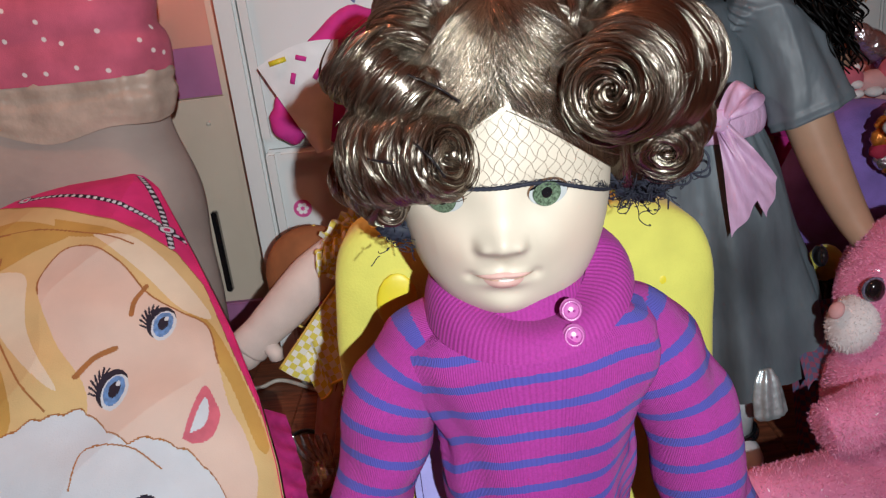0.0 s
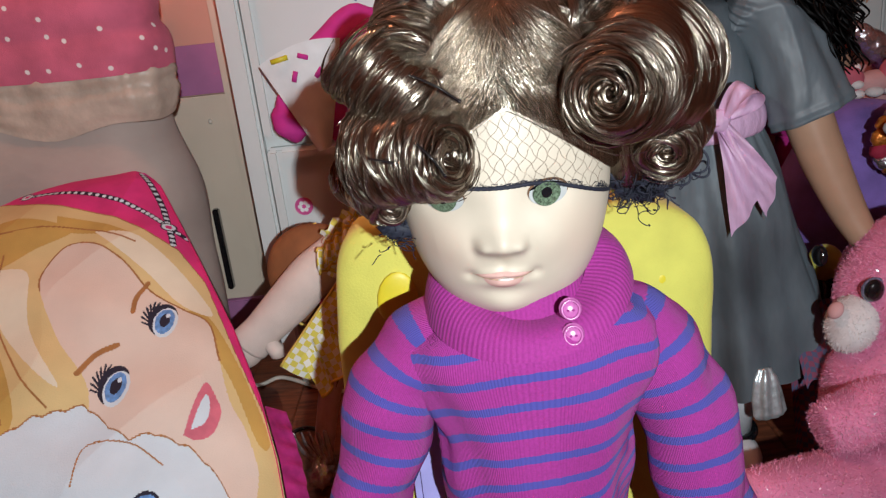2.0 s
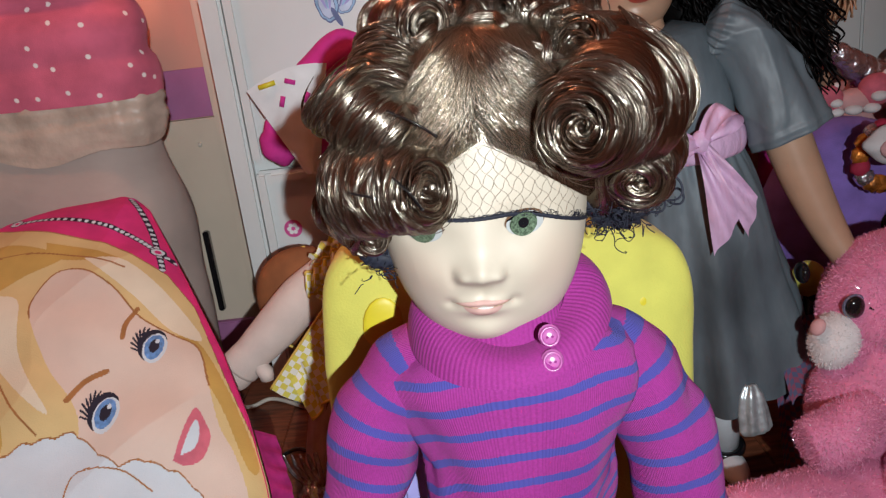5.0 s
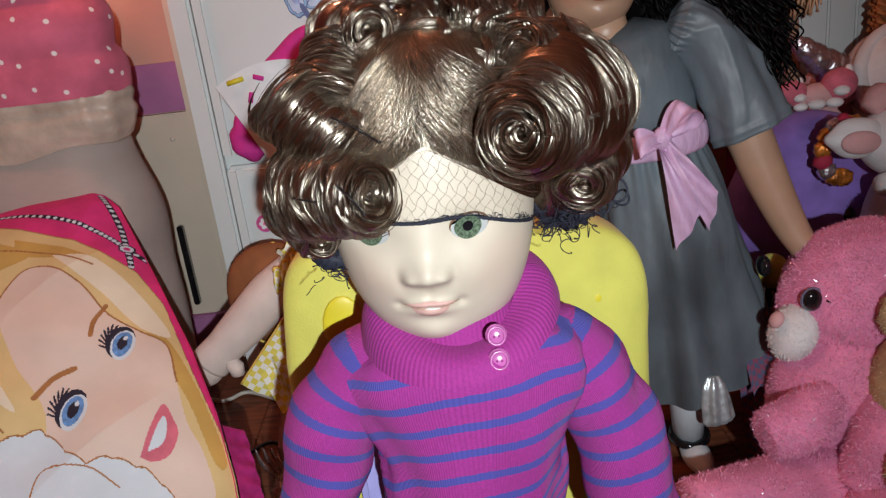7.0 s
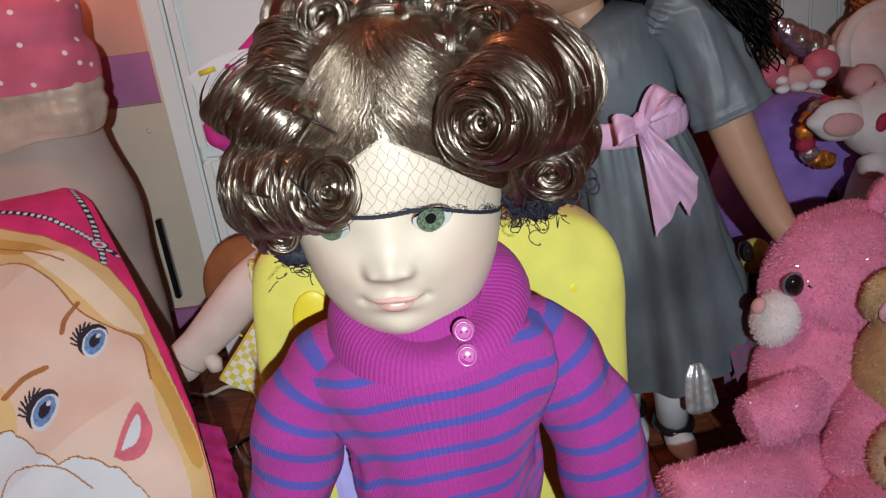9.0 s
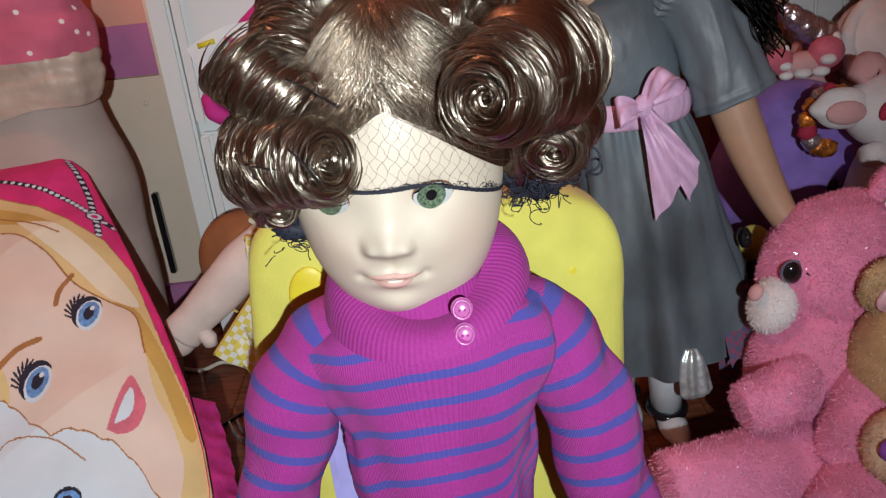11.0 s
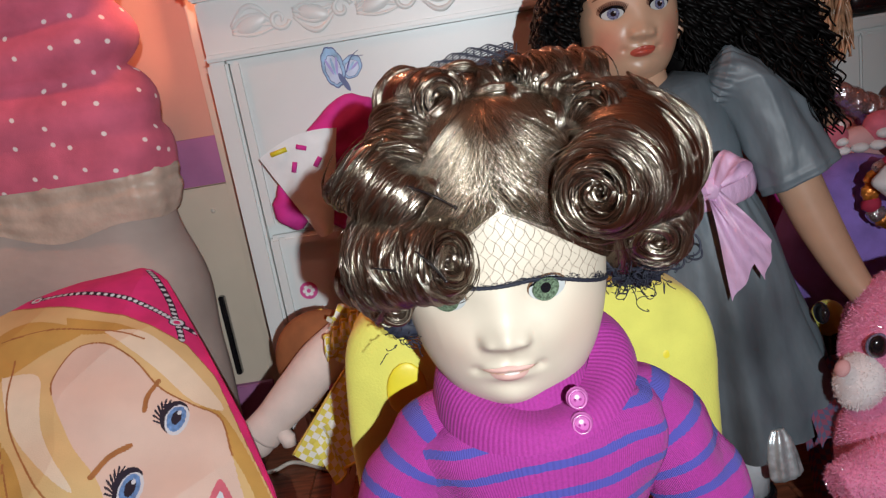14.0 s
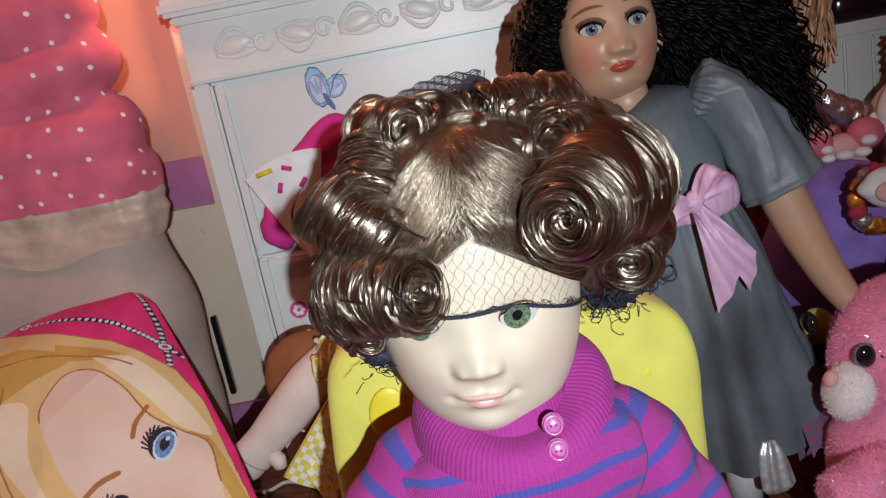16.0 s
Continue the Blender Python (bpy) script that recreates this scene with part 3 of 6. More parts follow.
# ---- the bed and its covers ----
def soft_block(x0, x1, y0, y1, z0, z1, mat, r, folds, rng, name, label, category, corner=0.06, slope=0.0, gather=0.0, rolls=0.0, taper=0.0):
    """A soft upholstered block with a rounded corner towards the room and hanging folds."""
    o = Shape()
    path = [(x0, y0)]
    n = 60
    for t in np.linspace(0, 1, n):
        path.append((x0 + (x1 - corner - x0) * t, y0))
    for a in np.linspace(0, np.pi / 2, 16)[1:]:
        path.append((x1 - corner + corner * math.sin(a), y0 + corner - corner * math.cos(a)))
    for t in np.linspace(0, 1, 12)[1:]:
        path.append((x1 - 0.14 * t, y0 + corner + (y1 - y0 - corner) * t))
    path = np.array(path)
    zs = np.linspace(0, 1, 40)
    ph = rng.uniform(0, 6, 6)
    P = np.zeros((len(path), len(zs) + 14, 3))
    T = np.gradient(path, axis=0)
    T /= np.linalg.norm(T, axis=1)[:, None] + 1e-9
    N = np.stack([T[:, 1], -T[:, 0]], 1)
    s = np.cumsum(np.r_[0, np.linalg.norm(np.diff(path, axis=0), axis=1)])
    for j, t in enumerate(zs):
        bulge = r * math.sin(t * math.pi) ** 0.6
        wave = folds * (np.sin(s * 7 + ph[0] + t * 5) * 0.4 + np.sin(t * 12 + s * 3.0 + ph[1]) * 0.5 + 0.3 * np.sin(t * 19 + s * 7 + ph[2]))
        wave = wave + gather * (np.sin(s * 210 + 3 * np.sin(s * 31)) + 0.7 * np.sin(s * 83 + t * 4)) * (0.3 + t) - slope * max(0.0, (t - 0.55) / 0.45) ** 2
        if rolls:
            ph2 = t * 19.0 + 0.9 * np.sin(s * 2.3 + 0.6) + 0.35 * np.sin(s * 9 + t * 4)
            wave = wave + rolls * (np.abs(np.sin(ph2)) ** 0.7 - 0.6) * (0.45 + 0.55 * np.sin(s * 3.1 + t * 6) ** 2) * min(1.0, 6 * t)
        P[:, j, :2] = path + N * (bulge + wave)[:, None]
        P[:, j, 0] -= taper * t ** 1.3
        P[:, j, 2] = z0 + (z1 - z0) * t + folds * 0.6 * np.sin(s * 11 + ph[3])
        if gather:
            P[:, j, 2] += (1 - t) * (0.014 * np.sin(s * 13 + 1) + 0.006 * np.sin(s * 41))
    c = np.array(((x0 + x1) / 2 - 0.1, (y0 + y1) / 2 + 0.1))
    for j in range(14):
        t = (j + 1) / 14
        P[:, 40 + j, :2] = P[:, 39, :2] * (1 - t) + c * t
        P[:, 40 + j, 2] = P[:, 39, 2] + 0.05 * math.sin(t * math.pi / 2)
    U = np.stack(np.meshgrid(s, np.linspace(0, (z1 - z0) * 54 / 40, 54), indexing="ij"), -1)
    o.grid(P, mat, uv=U)
    return tagged(o.add(name, base=((x0 + x1) / 2, (y0 + y1) / 2, z0)), label, category)


rng = np.random.default_rng(4)
soft_block(-1.2, -0.345, 0.80, 1.07, 0.0, 0.46, SHEET, 0.012, 0.008, rng, "mattress", "blush pink sheeted mattress beside the wall", "mattress", 0.07)
soft_block(-1.2, -0.331, 0.79, 1.07, 0.446, 0.503, SATIN, 0.004, 0.003, rng, "satin_trim", "crumpled cream satin edge of the bed cover", "bed trim", 0.05, gather=0.0022)
soft_block(-1.2, -0.328, 0.785, 1.07, 0.497, 0.90, FLEECE, 0.004, 0.006, rng, "blanket", "coral pink fleece blanket with small white dots on the bed", "blanket", 0.06, slope=0.06, rolls=0.026, taper=0.050)


# ---- the printed cushion ----
CU_O = np.array((-0.36, 0.68, 0.335))                     # middle of the upper edge of the hair print
CU_D = np.array((0.10, -0.79, -0.585))
CU_D /= np.linalg.norm(CU_D)                              # down the cushion
CU_R = np.array((1.0, 0.06, 0.04))
CU_R -= CU_D * (CU_R @ CU_D)
CU_R /= np.linalg.norm(CU_R)
CU_N = np.cross(CU_D, CU_R)
CU_N = CU_N if CU_N[1] < 0 else -CU_N


def inside(poly, X, Y):
    poly = np.asarray(poly, float)
    r = np.zeros(X.shape, bool)
    j = len(poly) - 1
    for i in range(len(poly)):
        xi, yi = poly[i]
        xj, yj = poly[j]
        r ^= ((yi > Y) != (yj > Y)) & (X < (xj - xi) * (Y - yi) / (yj - yi + 1e-12) + xi)
        j = i
    return r


def near_line(pts, X, Y, w):
    pts = spline([(a, b, 0) for a, b in pts], 40)[:, :2]
    d = np.full(X.shape, 9.0)
    for (ax, ay), (bx, by) in zip(pts[:-1], pts[1:]):
        L = (bx - ax) ** 2 + (by - ay) ** 2 + 1e-12
        t = np.clip(((X - ax) * (bx - ax) + (Y - ay) * (by - ay)) / L, 0, 1)
        d = np.minimum(d, np.hypot(X - ax - t * (bx - ax), Y - ay - t * (by - ay)))
    return d < w


def oval(X, Y, cx, cy, rx, ry, deg):
    a = radians(deg)
    u, v = (X - cx) * math.cos(a) + (Y - cy) * math.sin(a), -(X - cx) * math.sin(a) + (Y - cy) * math.cos(a)
    return (u / rx) ** 2 + (v / ry) ** 2 < 1


def smooth_poly(pts, n=70):
    return spline([(a, b, 0) for a, b in list(pts) + [pts[0]]], n)[:, :2]


def cushion_print(X, Y):
    """Which colour of the print lies at a place of the cushion's front: plain areas with drawn lines."""
    idx = np.zeros(X.shape, int)
    names = [P_BLOND, P_PINK, P_GOLD, P_LIGHT, P_SKIN, P_WHITE, P_BLUE, P_LIP, P_LINE, P_DARK]
    edge = np.interp(X, (-0.30, -0.147, -0.08, -0.015, 0.049, 0.076, 0.104, 0.16), (-0.10, -0.087, -0.063, -0.032, 0.017, 0.060, 0.142, 0.30))
    for lock in ([(-0.20, -0.02), (-0.13, -0.05), (-0.06, -0.02), (-0.10, 0.0), (-0.16, 0.03)], [(-0.20, 0.06), (-0.13, 0.10), (-0.09, 0.19), (-0.12, 0.22), (-0.20, 0.16)],
                 [(0.055, 0.100), (0.082, 0.108), (0.112, 0.170), (0.136, 0.245), (0.128, 0.252), (0.105, 0.185), (0.080, 0.135)], [(-0.08, -0.045), (-0.02, -0.02), (0.03, 0.02), (-0.02, -0.004), (-0.07, -0.02)]):
        idx[inside(smooth_poly(lock), X, Y)] = 2
    for lock in ([(-0.035, -0.012), (0.006, -0.002), (0.046, 0.038), (0.086, 0.104), (0.058, 0.094), (0.02, 0.047)], [(-0.14, 0.02), (-0.10, 0.03), (-0.088, 0.10), (-0.05, 0.17), (-0.075, 0.15), (-0.12, 0.09)]):
        idx[inside(smooth_poly(lock), X, Y)] = 3
    face = smooth_poly([(-0.073, 0.082), (-0.085, 0.040), (-0.067, 0.004), (-0.036, 0.004), (-0.001, 0.033), (0.027, 0.074), (0.060, 0.100), (0.084, 0.118), (0.094, 0.157), (0.104, 0.206), (0.119, 0.242),
                        (0.128, 0.290), (0.110, 0.34), (0.03, 0.33), (-0.02, 0.26), (-0.022, 0.180), (-0.054, 0.124)], 120)
    idx[inside(face, X, Y)] = 4
    idx[near_line(face[4:58], X, Y, 0.0009)] = 8
    for ln in ([(-0.15, -0.03), (-0.09, -0.03), (-0.03, -0.012), (0.01, 0.010)], [(-0.13, 0.0), (-0.125, 0.08), (-0.09, 0.15), (-0.06, 0.19)], [(-0.20, 0.02), (-0.14, 0.09), (-0.11, 0.17), (-0.10, 0.2)]):
        idx[near_line(ln, X, Y, 0.0010)] = 8
    idx[near_line([(0.014, 0.100), (0.016, 0.083), (0.025, 0.065)], X, Y, 0.0024)] = 8
    idx[near_line([(-0.033, 0.161), (-0.018, 0.143), (0.000, 0.135)], X, Y, 0.0030)] = 8
    for cx, cy, s, deg in ((0.003, 0.181, 1.0, 10), (0.044, 0.114, 0.93, 8)):
        for k in range(7):
            a = radians(188 - 16 * k)
            ex, ey = cx - 0.006 * s, cy - 0.004 * s
            idx[near_line([(ex + 0.010 * s * math.cos(a + 0.4), ey - 0.015 * s * math.sin(a + 0.4)), (ex + 0.017 * s * math.cos(a), ey - 0.023 * s * math.sin(a) * (1 if k < 6 else 0.9))], X, Y, 0.0010)] = 9
        idx[oval(X, Y, cx - 0.0022 * s, cy - 0.003 * s, 0.0142 * s, 0.0205 * s, deg)] = 9
        idx[oval(X, Y, cx + 0.0006 * s, cy + 0.0015 * s, 0.0122 * s, 0.0190 * s, deg)] = 5
        idx[oval(X, Y, cx, cy, 0.0096 * s, 0.0158 * s, deg)] = 6
        idx[oval(X, Y, cx, cy - 0.001, 0.0052 * s, 0.0086 * s, deg)] = 9
        idx[oval(X, Y, cx + 0.003 * s, cy - 0.007 * s, 0.0020 * s, 0.0032 * s, deg)] = 5
    idx[inside(smooth_poly([(0.067, 0.240), (0.076, 0.210), (0.085, 0.189), (0.094, 0.205), (0.098, 0.222), (0.091, 0.241), (0.078, 0.246)]), X, Y)] = 7
    idx[inside(smooth_poly([(0.073, 0.236), (0.080, 0.214), (0.086, 0.201), (0.089, 0.215), (0.085, 0.230)]), X, Y)] = 5
    scallop = np.interp(X, (-0.30, -0.101, -0.072, -0.025, 0.0, 0.019, 0.04, 0.071, 0.088, 0.11, 0.2), (0.26, 0.214, 0.199, 0.196, 0.222, 0.238, 0.236, 0.253, 0.272, 0.31, 0.42)) - 0.003 * np.abs(np.sin(X * 150))
    fur = Y > scallop
    idx[fur] = 5
    idx[(np.abs(Y - scallop) < 0.0009)] = 8
    idx[near_line([(-0.03, 0.27), (-0.02, 0.235), (0.02, 0.24), (0.05, 0.265)], X, Y, 0.0007)] = 8
    idx[oval(X, Y, 0.036, 0.296, 0.012, 0.010, 0)] = 9
    idx[oval(X, Y, 0.036, 0.298, 0.010, 0.009, 0)] = 6
    idx[oval(X, Y, 0.036, 0.298, 0.005, 0.005, 0)] = 9
    pink = Y < edge
    idx[pink & ~fur] = 1
    idx[(np.abs(Y - edge) < 0.0008) & ~fur] = 8
    ring = ((-0.129, -0.097), (-0.083, -0.089), (-0.03, -0.068), (0.009, -0.042), (0.037, -0.018))
    up = ((0.037, -0.018), (0.028, -0.050), (0.013, -0.087), (-0.001, -0.112))
    for line, n in ((ring, 26), (up, 14), (((0.037, -0.018), (0.041, -0.004), (0.044, 0.010)), 5), (((0.037, -0.018), (0.05, -0.008), (0.062, 0.000)), 4)):
        q = spline([(a, b, 0) for a, b in line], n)
        idx[near_line(line, X, Y, 0.0030)] = 9
        for a, b, _ in q:
            idx[oval(X, Y, a, b, 0.0026, 0.0022, 30)] = 5
    for a, b, r in ((0.037, -0.018, 0.0075), (-0.129, -0.097, 0.0075)):
        idx[oval(X, Y, a, b, r, r * 0.9, 0)] = 9
        idx[oval(X, Y, a, b, r * 0.8, r * 0.7, 0)] = 5
        idx[oval(X, Y, a, b, r * 0.4, r * 0.35, 0)] = 1
    return idx, names


RUFFLE = material("magenta_satin", (0.46, 0.03, 0.20), 0.35, 0.2, 60, 0.4, 90, bump_dist=0.003)


def build_cushion():
    o = Shape()
    nr, nc = 420, 330
    Yr = np.linspace(-0.126, 0.40, nr)
    xr = np.interp(Yr, (-0.126, -0.118, -0.094, -0.04, 0.02, 0.119, 0.197, 0.267, 0.308, 0.38, 0.40), (-0.030, -0.002, 0.020, 0.042, 0.066, 0.104, 0.128, 0.143, 0.148, 0.135, 0.11))
    xl = np.interp(Yr, (-0.126, -0.10, -0.05, 0.02, 0.30, 0.40), (-0.06, -0.16, -0.26, -0.31, -0.31, -0.25))
    s = np.linspace(0, 1, nc)
    s = np.where(s < 0.12, s / 0.12 * 0.45, 0.45 + (s - 0.12) / 0.88 * 0.55)
    X = xl[:, None] + (xr - xl)[:, None] * s[None]
    Y = np.repeat(Yr[:, None], nc, 1)
    e = np.minimum(np.minimum(X - xl[:, None], xr[:, None] - X), np.minimum(Y + 0.126, 0.40 - Y) * 0.7)
    h = 0.043 * (1 - np.exp(-np.maximum(e, 0) / 0.040)) - 0.034
    h += 0.0028 * (1 - 1.6 * np.abs(np.sin(X * 17 + Y * 12 + 0.5 * np.sin(Y * 30)))) * np.clip(e / 0.04, 0, 1) + 0.0020 * np.sin(X * 40 + Y * 25) * np.clip(e / 0.04, 0, 1) + 0.0015 * np.sin(Y * 70 - X * 30 + 1) * np.clip(e / 0.03, 0, 1)
    P = CU_O + X[..., None] * CU_R + Y[..., None] * CU_D + h[..., None] * CU_N

    def pick(A, B):
        M = (A + B) / 2 - CU_O
        idx, names = cushion_print(M @ CU_R, M @ CU_D)
        return [names[k] for k in idx.ravel()]

    o.grid(P, P_BLOND, pick=pick)
    Hb = -0.030 - 0.05 * (1 - np.exp(-np.maximum(e, 0) / 0.03))
    Pb = (CU_O + X[..., None] * CU_R + Y[..., None] * CU_D + Hb[..., None] * CU_N)
    ri, ci = list(range(0, nr, 10)) + [nr - 1], list(range(0, nc, 10)) + [nc - 1]
    o.grid(Pb[np.ix_(ri, ci)], P_PINK)
    c = thing("printed_cushion", (-0.38, 0.52, 0.0), "soft cushion printed with a fair-haired painted face and pink crown", "cushion")
    o.add("cover", c)
    # a hot pink ruffle along the lower side
    fr = Shape()
    t = np.linspace(0.21, 0.40, 60)
    xe = np.interp(t, Yr, xr)
    rows = []
    for k in range(8):
        w = 0.002 + 0.0028 * k
        rows.append([CU_O + (xe[i] + w * 0.8) * CU_R + t[i] * CU_D + (-0.034 - 0.0035 * k + 0.0045 * math.sin(t[i] * 330) * k / 8) * CU_N for i in range(60)])
    fr.grid(rows, RUFFLE)
    fr.add("ruffle", c, "hot pink ruffled edge")
    return c


build_cushion()



# ---- the standing doll in the striped pullover ----
HC = np.array((0.0250, 0.318, 0.462))
HR = np.array((0.0600, 0.056, 0.0890))


def face_bumps(x, z, nose, lipz, eyes):
    """Relief of a face: bridge, tip and wings of the nose, lips, chin, cheeks, sockets."""
    k = nose[2] / 0.0105
    dx, dz = x - nose[0], z - nose[1]
    b = nose[2] * np.exp(-(dx / 0.0088) ** 2 - (dz / np.where(dz < 0, 0.0056, 0.0100)) ** 2)
    b = b + 0.0026 * k * np.exp(-(dx / 0.0095) ** 2 - ((dz - 0.017) / 0.013) ** 2)
    for h in (-1, 1):
        b = b + 0.0040 * k * np.exp(-((dx - h * 0.0098) / 0.0042) ** 2 - ((dz + 0.0008) / np.where(dz + 0.0008 < 0, 0.0034, 0.0050)) ** 2)
        b = b - 0.0016 * k * np.exp(-((dx - h * 0.0145) / 0.0030) ** 2 - ((dz + 0.001) / 0.0060) ** 2)
        b = b - 0.0024 * np.exp(-((dx - h * 0.0168) / 0.0036) ** 2 - ((z - lipz - 0.0012) / 0.0032) ** 2)
    b = b - 0.0012 * k * np.exp(-(dx / 0.0030) ** 2 - ((z - (lipz + nose[1] - 0.004) / 2) / 0.0050) ** 2)
    b = b + 0.0026 * np.exp(-(dx / 0.0125) ** 2 - ((z - lipz - 0.0022) / 0.0030) ** 2) + 0.0034 * np.exp(-(dx / 0.0105) ** 2 - ((z - lipz + 0.0035) / 0.0034) ** 2)
    b = b - 0.0012 * np.exp(-(dx / 0.011) ** 2 - ((z - lipz + 0.0105) / 0.0040) ** 2)
    b = b + 0.0042 * np.exp(-(dx / 0.013) ** 2 - ((z - lipz + 0.021) / 0.0085) ** 2)
    for ex, ez in eyes:
        b = b - 0.0042 * np.exp(-((x - ex) / 0.0125) ** 2 - ((z - ez) / 0.0085) ** 2)
        b = b + 0.0034 * np.exp(-((x - ex) / 0.016) ** 2 - ((z - ez + 0.024) / 0.014) ** 2)
    return b


class Head:
    """A doll's head: an egg with features in relief, and patches that lie on its front."""

    def __init__(self, c, r, nose, lipz, eyes, roll=0.0, power=0.80, yaw=0.0):
        self.c, self.r, self.nose, self.lipz, self.eyes, self.roll, self.power = np.array(c), np.array(r), nose, lipz, eyes, radians(roll), power
        self.yaw = radians(yaw)

    def world(self, L):
        L = np.asarray(L, float)
        a, b = self.roll, self.yaw
        x, y, z = L[..., 0], L[..., 1], L[..., 2]
        x, y = x * math.cos(b) - y * math.sin(b), x * math.sin(b) + y * math.cos(b)
        return np.stack([x * math.cos(a) + z * math.sin(a), y, -x * math.sin(a) + z * math.cos(a)], -1) + self.c

    def front(self, x, z, lift=0.0):
        sv = np.clip(z / self.r[2], -0.999, 0.999)
        cr = (1 - sv ** 2) ** (0.5 * self.power)
        q = np.clip(1 - (x / (self.r[0] * cr)) ** 2, 0, 1)
        y = -self.r[1] * cr * np.sqrt(q)
        y = y - face_bumps(x, z, self.nose, self.lipz, self.eyes) * np.clip(q * 2, 0, 1) - lift
        return self.world(np.stack([x, y, z], -1))

    def skull(self, o, mat, nu=280, nv=210):
        u = np.linspace(0, 2 * np.pi, nu, endpoint=False)
        v = np.linspace(-np.pi / 2 + 1e-3, np.pi / 2 - 1e-3, nv)
        U, V = np.meshgrid(u, v, indexing="ij")
        cr = np.cos(V) ** self.power
        x, y, z = self.r[0] * cr * np.cos(U), self.r[1] * cr * np.sin(U), self.r[2] * np.sin(V)
        q = np.clip(-np.sin(U), 0, 1) ** 2
        y = y - np.where(np.sin(U) < 0, face_bumps(x, z, self.nose, self.lipz, self.eyes) * np.clip(q * 2, 0, 1), 0)
        o.grid(self.world(np.stack([x, y, z], -1)), mat, wrap_u=True)

    def patch(self, o, cx, cz, rx, rz, mat, lift=0.0003, top=1.0, low=1.0, tilt=0.0, n=20, bulge=0.0, smile=0.0):
        """An oval patch; top and low squeeze its upper and lower halves."""
        a = np.linspace(0, 2 * np.pi, 40, endpoint=False)
        rows = []
        for s in np.linspace(0.02, 1, n):
            dx, dz = rx * s * np.cos(a), rz * s * np.sin(a) * np.where(np.sin(a) > 0, top, low)
            dz = dz + smile * (dx / rx) ** 2
            t = radians(tilt)
            rows.append(self.front(cx + dx * math.cos(t) - dz * math.sin(t), cz + dx * math.sin(t) + dz * math.cos(t), lift + bulge * (1 - s * s)))
        o.grid(np.array(rows)[::-1], mat, wrap_v=True)


def strand(o, pts, r, mat, rng, sides=3):
    o.tube(pts, [r * 0.7, r, r * 0.9, r * 0.5], mat, sides, caps=False)


